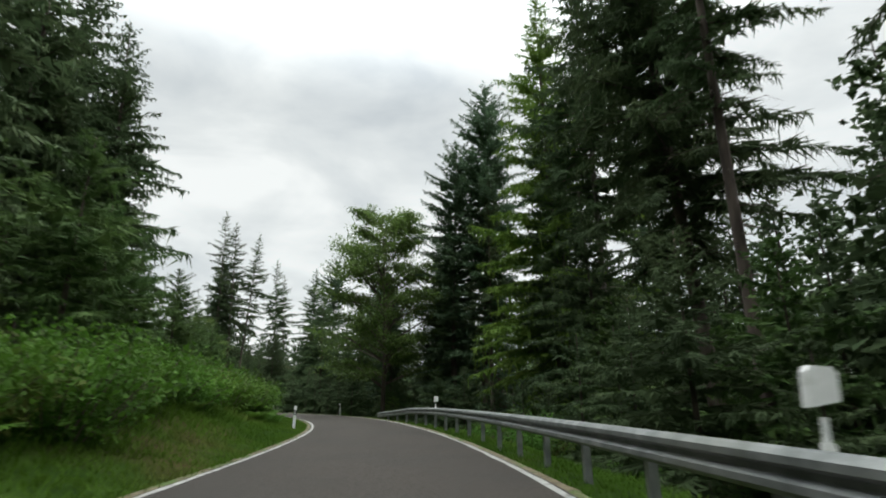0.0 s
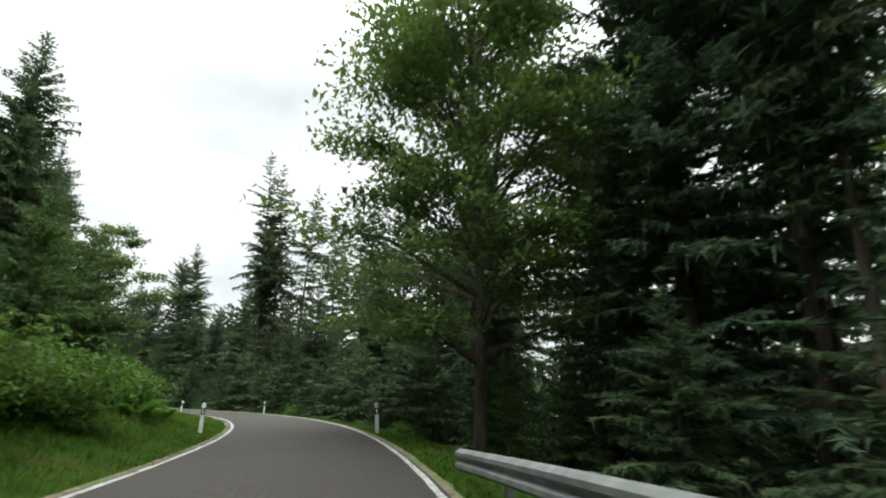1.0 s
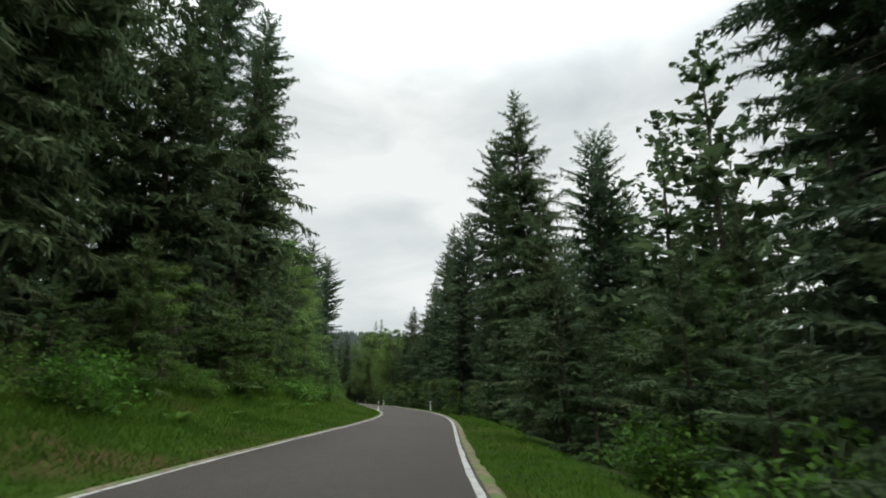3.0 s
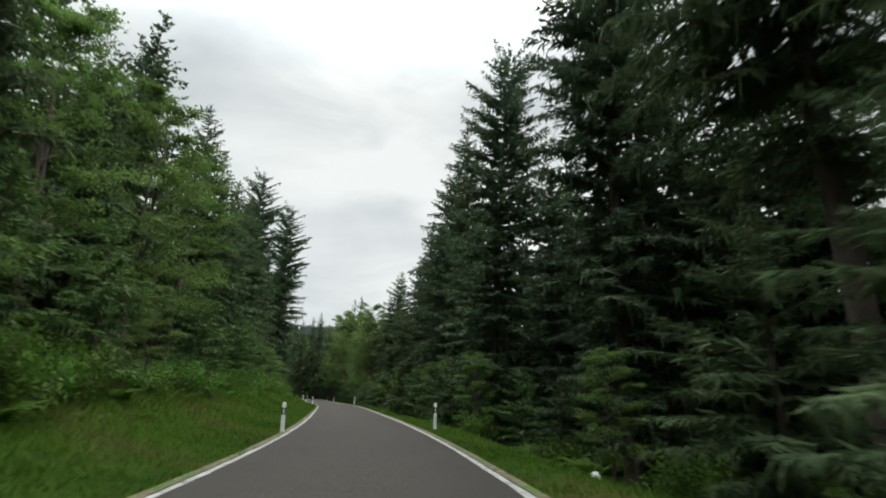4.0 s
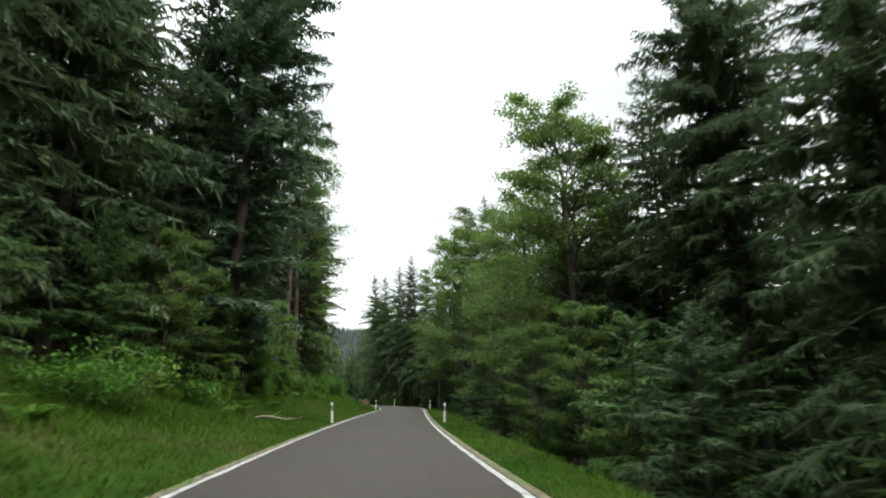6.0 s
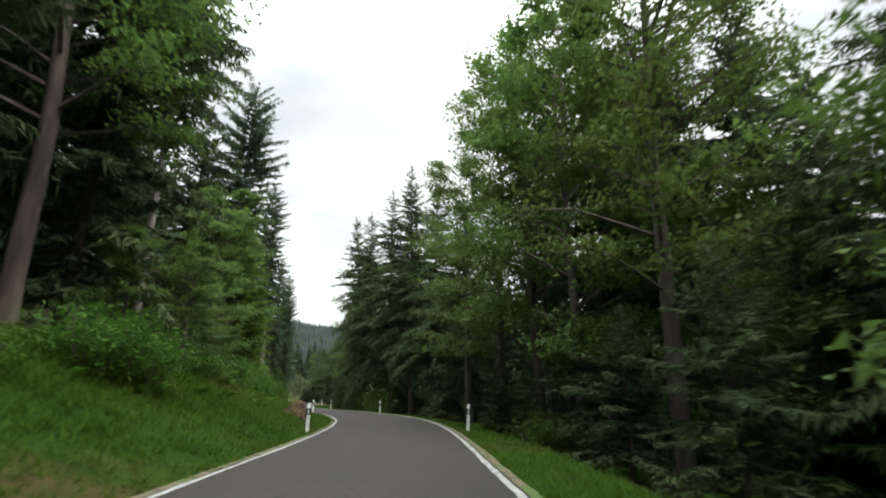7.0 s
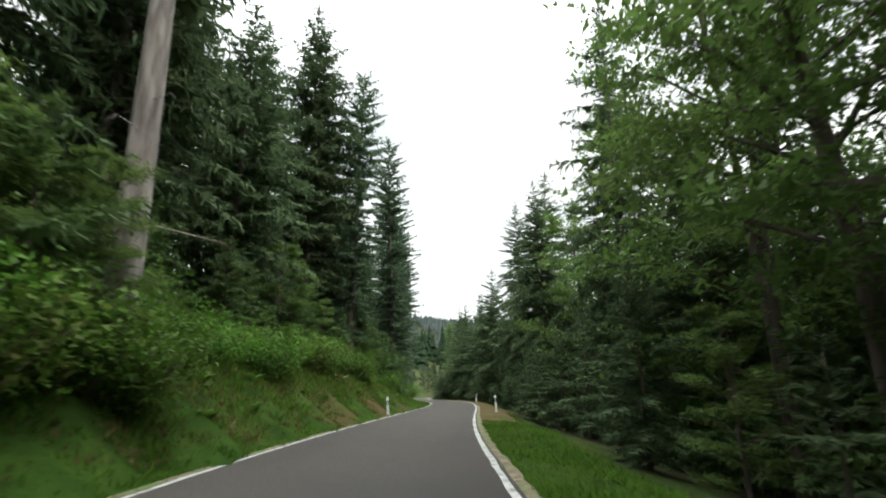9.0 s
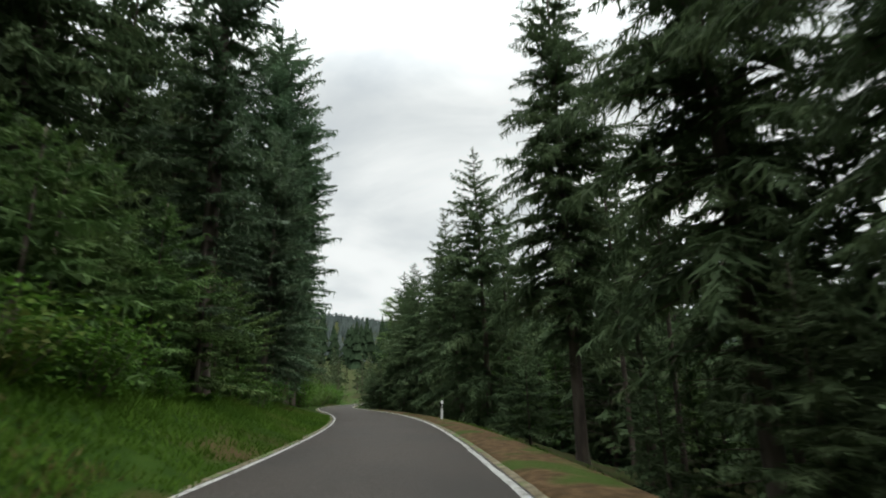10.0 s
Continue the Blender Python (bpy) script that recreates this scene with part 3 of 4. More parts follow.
    tagged(part("crown", v, f, mat, thing), kind="stuff")
    return thing


def bush(rng, height, reach, stems, count, leaf, mat, thing, blossom=0):
    """A shrub: stems that fan out from the ground, each with leaf layers up to its tip."""
    wv, wf, v, f = [], [], [], []
    centres = []
    for i in range(stems):
        a = i * 2.4 + rng.normal(0, 0.3)
        r = reach * math.sqrt(rng.uniform(0.02, 1))
        tip = Vector((math.cos(a) * r, math.sin(a) * r, height * rng.uniform(0.55, 1.0) * (1 - 0.35 * (r / reach) ** 2)))
        low = Vector((math.cos(a) * r * 0.3, math.sin(a) * r * 0.3, -0.15))
        stick(wv, wf, low, tip, 0.018, 0.006)
        for u in (0.3, 0.55, 0.78, 1.0):
            centres.append((low.lerp(tip, u), 0.16 * reach + 0.06))
    leaf_cloud(rng, centres, count, 0.6, leaf, v, f)
    tagged(part("stemwork", wv, wf, BARK, thing), kind="stuff")
    tagged(part("foliage", v, f, mat, thing), kind="stuff")
    if blossom:
        bv, bf = [], []
        heads = []
        for i in range(blossom):
            a, r = rng.uniform(0, 6.28), reach * math.sqrt(rng.uniform(0.1, 1.1))
            heads.append((Vector((math.cos(a) * r, math.sin(a) * r, height * rng.uniform(0.45, 1.0) * (1.05 - 0.35 * (r / reach) ** 2))), 0.06))
        leaf_cloud(rng, heads, 14, 0.3, 0.06, bv, bf)
        tagged(part("blossom", bv, bf, BLOSSOM, thing, "flat cream-white flower heads"), kind="stuff")
    return thing


def fern(rng, height, fronds, thing):
    """Bracken: arching fronds with leaflets that shorten to the tip."""
    v, f = [], []
    for i in range(fronds):
        a = i * 2.4 + rng.normal(0, 0.3)
        out, side = Vector((math.cos(a), math.sin(a), 0)), Vector((-math.sin(a), math.cos(a), 0))
        length = height * rng.uniform(0.85, 1.3)
        def at(t):
            return out * length * (0.75 * t) + Vector((0, 0, length * (1.05 * t - 0.62 * t * t)))
        for k in range(9):
            t = 0.22 + 0.78 * k / 9
            p, w = at(t), length * 0.34 * (1.08 - t) * rng.uniform(0.8, 1.15)
            fw = (at(min(1, t + 0.08)) - p)
            for sg in (-1, 1):
                n0 = len(v)
                v += [tuple(p), tuple(p + fw * 1.15), tuple(p + side * sg * w + fw * 0.9 + Vector((0, 0, -0.12 * w)))]
                f.append((n0, n0 + 1, n0 + 2))
        n0 = len(v)
        v += [(0, 0, -0.1), tuple(side * 0.02), tuple(at(0.5)), tuple(at(0.5) + side * 0.012)]
        f.append((n0, n0 + 1, n0 + 3, n0 + 2))
    tagged(part("foliage", v, f, LEAF_BUSH, thing), kind="stuff")
    return thing


def thing_at_origin(name, label, category, group=""):
    return tagged(new(name), label, category, group)


class Kind:
    """Some builds of one kind; the first uses of each are the builds themselves, the rest are copies."""

    def __init__(self, builds, heights):
        self.builds, self.heights, self.used = builds, heights, set()

    def plant(self, rng, s, l, height=None, which=None, wide=1.0, sink=0.1, tilt=0.02, base=None):
        i = int(rng.integers(len(self.builds))) if which is None else which
        if height and which is None:
            near = np.argsort(np.abs(np.array(self.heights) - height))[:2]
            i = int(rng.choice(near))
        k = (height / self.heights[i]) if height else rng.uniform(0.85, 1.15)
        x, y = plan(s, l)
        z = (ground_z(s, l) if base is None else base) - sink
        m = Matrix.LocRotScale((x, y, z), Euler((rng.normal(0, tilt), rng.normal(0, tilt), rng.uniform(0, 6.28))), (k * wide, k * wide, k))
        if i not in self.used:
            self.used.add(i)
            self.builds[i].matrix_basis = m
            return self.builds[i]
        return plain_copy(self.builds[i], m)

    def clear_unused(self):
        for i, b in enumerate(self.builds):
            if i not in self.used:
                for c in list(b.children):
                    bpy.data.objects.remove(c)
                bpy.data.objects.remove(b)


class Joined(Kind):
    """Trees too deep in the forest to be told apart, gathered into one mesh."""

    def __init__(self, builds, heights):
        self.builds, self.heights, self.used = builds, heights, set()
        self.verts, self.faces, self.index, self.count = [], [], [], 0
        self.shapes = []
        for b in builds:
            for c in b.children:
                c.data.calc_loop_triangles()
            vs, fs, mi, n = [], [], [], 0
            for c in b.children:
                co = np.zeros(len(c.data.vertices) * 3)
                c.data.vertices.foreach_get("co", co)
                tr = np.zeros(len(c.data.loop_triangles) * 3, int)
                c.data.loop_triangles.foreach_get("vertices", tr)
                vs.append(co.reshape(-1, 3))
                fs.append(tr.reshape(-1, 3) + n)
                mi.append(np.full(len(tr) // 3, 0 if c.name.startswith("crown") else 1))
                n += len(co) // 3
            self.shapes.append((np.concatenate(vs), np.concatenate(fs), np.concatenate(mi)))

    def plant(self, rng, s, l, height=None, **rest):
        x, y = plan(s, l)
        self.place(rng, float(x), float(y), ground_z(s, l) - 0.1, height)

    def place(self, rng, x, y, z, height):
        i = int(rng.choice(np.argsort(np.abs(np.array(self.heights) - height))[:2]))
        k = height / self.heights[i]
        m = Matrix.LocRotScale((x, y, z), Euler((rng.normal(0, 0.02), rng.normal(0, 0.02), rng.uniform(0, 6.28))), (max(k, 0.7), max(k, 0.7), k))
        a = np.array(m)
        v, f, mi = self.shapes[i]
        self.verts.append(v @ a[:3, :3].T + a[:3, 3])
        self.faces.append(f + self.count)
        self.index.append(mi)
        self.count += len(v)

    def gather(self, name, label, category, mats):
        self.clear_unused()
        me = mesh(name, np.concatenate(self.verts), np.concatenate(self.faces), mats, index=np.concatenate(self.index))
        return tagged(new(name, me), label, category, kind="stuff")


def plain_copy(ob, m):
    first = ob.scale.copy()
    ob.scale = (1, 1, 1)
    made = copy_thing(ob, m)
    ob.scale = first
    return made

# ---- the kinds of tree and shrub, each in a few builds ----
rng = np.random.default_rng(7)


def spruce_build(h, reach, bare, gap=0.26, wide=1.7, rich=2, droop=0.5, whorl=0.6, ragged=0.35, mat=NEEDLE, bark=BARK, label="", girth=1.0, limbs=True, stubs=1.0):
    t = thing_at_origin("spruce", label or "tall dark green spruce with a bare lower trunk", "conifer", "forest trees")
    return conifer(rng, h, reach, bare, whorl, droop, mat, bark, t, girth, ragged, limbs=limbs, stubs=stubs, gap=gap, wide=wide, rich=rich, stiff=0.15)


def fir_build(h, reach, bare, label="", girth=1.1, bark=BARK, gap=0.17, wide=1.35):
    t = thing_at_origin("silver_fir", label or "dark blue-green silver fir with a rounded top", "conifer", "forest trees")
    return conifer(rng, h, reach, bare, 0.62, 0.3, NEEDLE_BLUE, bark, t, girth, 0.3, top_round=1.0, gap=gap, wide=wide, stiff=0.55, rich=2)


NEAR = dict(gap=0.135, wide=0.95, whorl=0.56, ragged=0.38)
SPRUCE = Kind([spruce_build(30, 4.4, 0.16), spruce_build(27, 4.2, 0.1, droop=0.6), spruce_build(24, 4.0, 0.06, droop=0.65),
               spruce_build(20, 3.6, 0.04), spruce_build(16, 3.2, 0.03)], [30, 27, 24, 20, 16])
SPRUCE_NEAR = Kind([spruce_build(29, 3.9, 0.27, droop=0.5, **NEAR), spruce_build(25, 3.8, 0.18, droop=0.6, **NEAR),
                    spruce_build(19, 3.4, 0.05, droop=0.6, **NEAR), spruce_build(16, 3.1, 0.04, droop=0.65, **NEAR)], [29, 25, 19, 16])
BARE = Kind([spruce_build(28, 2.6, 0.42, 0.16, 1.2, whorl=0.78, ragged=0.45, label="tall spruce with a bare trunk and thin crown", stubs=1.6, girth=0.72),
             spruce_build(25, 2.4, 0.36, 0.16, 1.2, whorl=0.78, ragged=0.45, label="tall spruce with a bare trunk and thin crown", stubs=1.6, girth=0.72)], [28, 25])
SLIM_FIR = Kind([fir_build(29, 2.6, 0.1), fir_build(24, 2.5, 0.08)], [29, 24])
CURTAIN = Kind([spruce_build(26, 3.4, 0.2, droop=0.85, label="tall dark spruce with hanging branches down to the ground", **NEAR),
                spruce_build(22, 3.2, 0.17, droop=0.9, label="tall dark spruce with hanging branches down to the ground", **NEAR)], [26, 22])
FIR = Kind([fir_build(31, 3.7, 0.06), fir_build(26, 3.6, 0.05), fir_build(21, 3.4, 0.04)], [31, 26, 21])
DEEP = dict(gap=0.85, wide=5.4, rich=0, limbs=False, stubs=0, label="dark spruce deep in the forest")
BACK = Joined([spruce_build(28, 4.6, 0.04, whorl=1.15, **DEEP), spruce_build(23, 4.3, 0.03, whorl=1.1, **DEEP), spruce_build(18, 3.9, 0.03, whorl=1.05, **DEEP)], [28, 23, 18])


PALE = Kind([spruce_build(31, 3.5, 0.42, 0.18, 1.3, bark=BARK_PALE, label="tall spruce with a long bare pale trunk", ragged=0.4, girth=0.8)], [31])
PALE_FIR = Kind([fir_build(31, 3.0, 0.36, "old silver fir with a thick weathered pale trunk", 1.08, BARK_PALE)], [31])
LARCH = Kind([conifer(rng, 28, 3.8, 0.04, 0.6, 0.35, NEEDLE_FRESH, BARK, thing_at_origin("larch", "tall light green conifer with loose branches", "conifer", "forest trees"), 1.0, 0.45, gap=0.15, wide=1.15)], [28])


def young_build(h, reach, label="bushy young spruce with bright green shoots", gap=0.12, wide=0.75, rich=2, mat=NEEDLE_YOUNG):
    t = thing_at_origin("young_spruce", label, "conifer", "young trees")
    return conifer(rng, h, reach, 0.03, 0.36, 0.3, mat, BARK, t, 0.8, 0.4, stubs=0, limbs=False, gap=gap, wide=wide, rich=rich, stiff=0.4)


YOUNG = Kind([young_build(7, 2.1), young_build(5, 1.7), young_build(3.2, 1.3)], [7, 5, 3.2])
YOUNG_DARK = Kind([young_build(h, r, "dark green young spruce at the forest edge", mat=NEEDLE) for h, r in ((7, 2.1), (5, 1.7), (3.2, 1.3))], [7, 5, 3.2])
YOUNG_DEEP = Kind([young_build(6.5, 2.2, "shaded young spruce under the tall trees", 0.2, 1.8, 1)], [6.5])


def beech_build(h, reach, bare, limbs, forks=1, label="leafy green beech tree", twigs=11, count=11, leaf=0.21):
    t = thing_at_origin("beech", label, "broadleaf tree", "forest trees")
    return broadleaf(rng, h, reach, bare, limbs, twigs, count, leaf, LEAF, BARK, t, forks)


BEECH = Kind([beech_build(21, 4.8, 0.24, 46, count=17, leaf=0.14), beech_build(17, 4.2, 0.14, 42, 2, count=17, leaf=0.14), beech_build(12, 3.4, 0.1, 34, 2, count=15, leaf=0.13), beech_build(7, 2.4, 0.08, 24, 2, twigs=8, count=22, leaf=0.11)],
             [21, 17, 12, 7])
MAPLE = Kind([beech_build(16, 5.5, 0.16, 72, 2, "large broad maple with fresh green leaves", 12, 22, 0.155)], [16])


def bush_build(h, reach, stems, label="dense bright green roadside shrub", blossom=0, leaf=0.085, count=40):
    t = thing_at_origin("shrub", label, "shrub", "roadside shrubs")
    return bush(rng, h, reach, stems, count, leaf, LEAF_BUSH, t, blossom)


SHRUB = Kind([bush_build(1.6, 1.3, 20), bush_build(2.4, 1.7, 24), bush_build(1.1, 1.2, 18)], [1.6, 2.4, 1.1])
ELDER = Kind([bush_build(2.9, 1.9, 30, "elder bush in cream-white blossom beside the road", 26)], [2.9])


def fern_build(h, n):
    return fern(rng, h, n, thing_at_origin("bracken_fern", "bright green bracken fern on the bank", "fern", "bank ferns"))


FERN = Kind([fern_build(1.0, 11), fern_build(0.75, 9), fern_build(1.25, 12)], [1.0, 0.75, 1.25])

# ---- trees that stand out, by s, l and the height of the top over the road ----
TALL_RIGHT = [(45, 11.2, 28.5, "fir"), (47, 9.8, 23, "fir"), (37, 12.5, 31, "larch"), (26, 13, 31, "near"), (41, 27, 24, "fir"), (16, 12, 28, "bare"), (21, 10.5, 27, "bare"), (32, 12.2, 28, "pale"), (51, 5.4, 16.8, "maple"), (53, 11.5, 17, "fir"), (58, 9.5, 14, "spruce"), (46, 13.4, 25, "bare"), (43.5, 11, 19, "bare"), (38.5, 13.8, 24, "bare"), (35, 12, 17, "spruce"), (48.5, 10.5, 14, "spruce"), (54, 14, 16, "spruce"), (62, 12, 13, "spruce"), (60, 10.5, 15, "fir"), (64, 9, 12, "spruce"), (67, 13.5, 17, "fir"), (77, 11, 19, "spruce"), (73, 10, 15, "spruce"), (71, 14, 15, "spruce"),
              (80, 16.7, 22, "fir"), (69, 11.2, 10, "spruce"), (93, 18.4, 22, "bare"), (96, 18.1, 25.5, "bare"), (103.5, 10.8, 34, "bare"), (101.5, 12.4, 32, "bare"), (110, 17.5, 33, "bare"), (107.5, 12, 26, "fir"),
              (98, 7, 14, "spruce"), (92.5, 11, 9.5, "spruce"), (95.5, 13.5, 10, "spruce"), (90.4, 11.6, 9.5, "spruce"), (89.4, 14.5, 10, "spruce"), (92.6, 14.8, 11, "spruce"), (159, 8, 24, "fir"), (162, 14.4, 18.5, "spruce"), (146, 9, 28, "fir"), (144.5, 12.6, 15, "spruce"), (148, 12.8, 16, "spruce"), (151.5, 12.6, 15, "spruce"), (143, 15.5, 17, "spruce"), (147, 17, 18, "spruce"), (151, 16.4, 18, "spruce"), (138, 9.8, 29, "spruce")]
TALL_RIGHT_ON = [(176, 11.3, 29, "spruce"), (184, 12, 27, "fir"), (193, 11, 24, "spruce"), (189, 8.5, 17, "spruce"), (218, 12, 22.4, "spruce"), (203, 9, 18.5, "spruce"),
                 (229, 9.6, 18, "beech"), (225.5, 8.8, 15, "beech"), (227.5, 12.2, 16, "spruce"), (232, 12.4, 16, "spruce"), (223.5, 12.4, 17, "spruce"), (237, 12.6, 15.5, "spruce"), (235, 9, 16.5, "beech"), (242, 8.6, 15, "beech"), (253, 8.4, 20, "beech"), (259, 7.8, 20, "beech"), (262, 10.5, 26, "bare"), (264.5, 8.2, 21, "beech"), (267, 9.8, 26, "bare"), (270, 8, 21, "beech"),
                 (274, 7.4, 19, "beech"), (257, 12, 20, "spruce"), (261, 13.2, 22, "spruce"), (266, 13.6, 22, "spruce"), (271, 12.6, 21, "spruce"), (258, 15.8, 22, "spruce"), (264, 16.5, 23, "spruce"), (282, 7.6, 21, "curtain"), (287, 7.6, 25, "curtain"), (293, 7.5, 24, "curtain"), (300, 7.8, 24, "curtain"), (307.6, 8.2, 26, "curtain")]
TALL_RIGHT_END = [(314.5, 10.2, 21, "beech"), (319.5, 10, 20, "beech"), (325, 11, 19.5, "beech"), (333.5, 9.2, 23, "bare"), (338.5, 10.5, 21, "curtain"), (330.5, 12.2, 14, "spruce"), (334.5, 13, 15, "spruce"), (337.5, 15, 16, "spruce"), (342, 13, 14, "spruce"), (346, 15, 15, "spruce"), (331.5, 16, 20, "spruce"), (329.5, 9.4, 9, "spruce"), (336, 8.8, 9, "spruce"), (345, 9.5, 13.2, "beech"), (349, 7.6, 17.8, "curtain"), (356, 8.5, 22, "curtain"),
                  (364, 7.2, 21.6, "curtain"), (374, 6.4, 16.5, "spruce"), (380, 6.4, 14.5, "spruce"), (386, 6.4, 13.5, "spruce"), (393, 6.6, 13, "spruce"), (401, 6.8, 13, "spruce"), (390, 9.6, 17, "spruce"), (398, 9.6, 16, "spruce")]
TALL_LEFT = [(50, -21, 31, "spruce"), (44, -18.5, 31, "spruce"), (36, -17, 27, "spruce"), (39, -13.4, 24, "spruce"), (62, -8, 8.5, "beech"), (68, -9.5, 9, "beech"), (105, -16.8, 34, "spruce"),
             (102, -15.3, 31, "pale"), (112, -13, 32.2, "spruce"), (125, -13.2, 33, "slim"), (134, -11.9, 32.5, "slim"), (120, -18.3, 36, "spruce"), (90, -15, 33, "spruce"), (96, -12.5, 26, "spruce"), (182, -22.6, 36, "fir"),
             (181, -26.4, 35, "spruce"), (178, -13.7, 28, "spruce"), (175, -20, 25, "beech"), (200, -14.1, 28.8, "spruce"), (210, -11.9, 34.6, "fir"), (228, -7.9, 36.2, "fir")]
TALL_LEFT_ON = [(248, -10, 32, "bare"), (253, -10.5, 27, "beech"), (240, -12, 29, "bare"), (236, -7.8, 7.2, "beech"), (240, -7.6, 4, "beech"), (231, -8, 7, "beech"), (233.5, -7.6, 6.4, "beech"), (228.5, -7, 6, "beech"), (226, -7.4, 6.8, "larch"), (230.2, -6.9, 7, "larch"), (232.4, -7, 6.4, "larch"), (235, -6.9, 6.2, "larch"), (238, -7, 5.4, "larch"), (264, -11.5, 31, "pale"), (286, -9.1, 29.7, "fir"), (297, -7.8, 11.5, "larch"),
                (319.3, -5.05, 34, "pale_fir"), (330, -12.9, 34.7, "spruce"), (331, -16.5, 37, "fir"), (316, -12, 27.5, "spruce"), (350, -7.8, 30, "slim"), (363, -6, 29, "slim"),
                (348, -11, 36, "spruce"), (375, -6, 17, "fir"), (279.5, -9.6, 16, "beech"), (283.5, -7.9, 17, "larch"), (287, -7.7, 17.5, "larch"), (290, -7.9, 18.5, "larch"), (292.6, -8.4, 17, "larch"), (295.5, -9.8, 14, "larch"), (301, -8.6, 10, "larch"), (299.5, -7.6, 11, "larch"), (303, -7.5, 11.5, "larch"), (306, -7.3, 10.5, "larch"), (309, -7.6, 10, "larch"), (305, -9.4, 12, "larch"), (311, -9.4, 12.5, "larch"), (299.5, -12, 16.5, "spruce"), (303, -11.4, 18, "spruce"), (306.5, -12.4, 20.5, "spruce"), (310, -11.6, 22.5, "spruce"), (313, -13.2, 25, "spruce"), (276, -10.5, 13, "beech"), (272, -11, 11.5, "larch"), (381, -6.2, 30, "fir"), (388, -5.4, 26, "fir"), (395, -4.8, 25, "slim"), (402, -4.7, 25, "slim"), (399, -7, 25, "fir"), (411, -5.2, 22, "spruce"), (420, -6, 17, "spruce")]
KINDS = {"spruce": SPRUCE, "larch": LARCH, "pale": PALE, "pale_fir": PALE_FIR, "near": SPRUCE_NEAR, "fir": FIR, "slim": SLIM_FIR, "curtain": CURTAIN, "bare": BARE, "beech": BEECH, "maple": MAPLE}
taken = []
for table in (TALL_RIGHT, TALL_RIGHT_ON, TALL_RIGHT_END, TALL_LEFT, TALL_LEFT_ON):
    for s, l, top, kind in table:
        KINDS["near" if kind == "spruce" and -10.6 < l < 12.5 else kind].plant(rng, s, l, top - ground_z(s, l))
        taken.append((s, l))

# ---- the forest on both sides, thinning to plainer trees behind ----
def clear(s, l, room):
    return all((s - a) ** 2 + (l - b) ** 2 > room * room for a, b in taken)


def forest(side, s0, s1, rows):
    for l0, l1, step, heights, kinds, room in rows:
        rng = np.random.default_rng(int(abs(s0 * 13 + s1 * 7 + l0 * 101 + side * 3)))
        s = s0
        while s < s1:
            l = side * rng.uniform(l0, l1)
            ss = s + rng.uniform(-0.4, 0.4) * step
            if clear(ss, l, room):
                kind = kinds[int(rng.integers(len(kinds)))]
                (SPRUCE_NEAR if kind is SPRUCE and -10.6 < l < 12.5 else kind).plant(rng, ss, l, rng.uniform(*heights))
                taken.append((ss, l))
            s += step


forest(1, -25, 12, [(9, 13, 6.5, (22, 28), [SPRUCE, SPRUCE, FIR], 3.5), (14, 19, 4, (20, 27), [BACK], 3.0)])
forest(1, 12, 34, [(9, 13, 4.2, (11, 15), [SPRUCE], 2.8)])
forest(1, 34, 49, [(9.5, 13, 3.6, (4, 7), [SPRUCE], 2.4)])
forest(1, 49, 60, [(9, 13, 4.2, (11, 15), [SPRUCE], 2.8)])
forest(1, 12, 60, [(14, 20, 3.2, (13, 17), [BACK], 2.5), (21, 30, 3.6, (12, 16), [BACK], 2.8)])
forest(1, 12, 38, [(15, 22, 2.8, (15, 18), [BACK], 2.0)])
forest(1, 60, 95, [(8, 12, 4.2, (9, 14), [SPRUCE], 2.8), (13, 19, 3.0, (11, 14), [BACK], 2.3), (20, 30, 3.2, (12, 16), [BACK], 2.5)])
forest(1, 95, 116, [(8.5, 12, 4.2, (9, 12), [SPRUCE], 2.8), (12.5, 18, 3.0, (13, 16), [BACK], 2.4), (19, 28, 3.6, (15, 18), [BACK], 2.6)])
forest(1, 116, 225, [(8.5, 12, 5, (13, 19), [SPRUCE, SPRUCE, FIR], 3.2), (12.5, 18, 3.4, (18, 23), [BACK], 2.6), (19, 28, 4, (19, 25), [BACK], 2.8)])
forest(1, 225, 262, [(9.5, 12, 4, (12, 16), [SPRUCE, SPRUCE, BEECH], 2.8), (12.5, 18, 2.8, (15, 19), [BACK], 2.6), (19, 28, 4, (16, 20), [BACK], 2.8)])
forest(1, 262, 326, [(7.5, 11, 5.0, (17, 22), [SPRUCE, SPRUCE, SPRUCE, BEECH], 3.3), (11.5, 18, 3.4, (17, 21), [BACK], 2.6), (19, 28, 4, (17, 22), [BACK], 2.8)])
forest(1, 326, 372, [(8.5, 12, 4.6, (15, 20), [BARE, CURTAIN], 3.2), (11.5, 18, 2.8, (12, 15), [BACK], 2.2), (19, 28, 3.4, (14, 17), [BACK], 2.6)])
forest(1, 372, 440, [(7.5, 11, 5.0, (17, 22), [SPRUCE, SPRUCE, SPRUCE, BEECH], 3.3), (11.5, 18, 3.4, (17, 21), [BACK], 2.6), (19, 28, 4, (17, 22), [BACK], 2.8)])
forest(1, -20, 420, [(12.5, 26, 3.0, (6, 11), [BACK], 1.8)])
for s0, s1, low, high in ((-20, 92, 21, 27), (92, 126, 17, 22), (126, 326, 21, 27), (326, 380, 16, 20), (380, 420, 21, 27)):
    forest(1, s0, s1, [(28, 42, 3.2, (low, high), [BACK], 3.0)])
forest(-1, -25, 24, [(11, 15, 5.5, (20, 25), [SPRUCE], 3.3)])
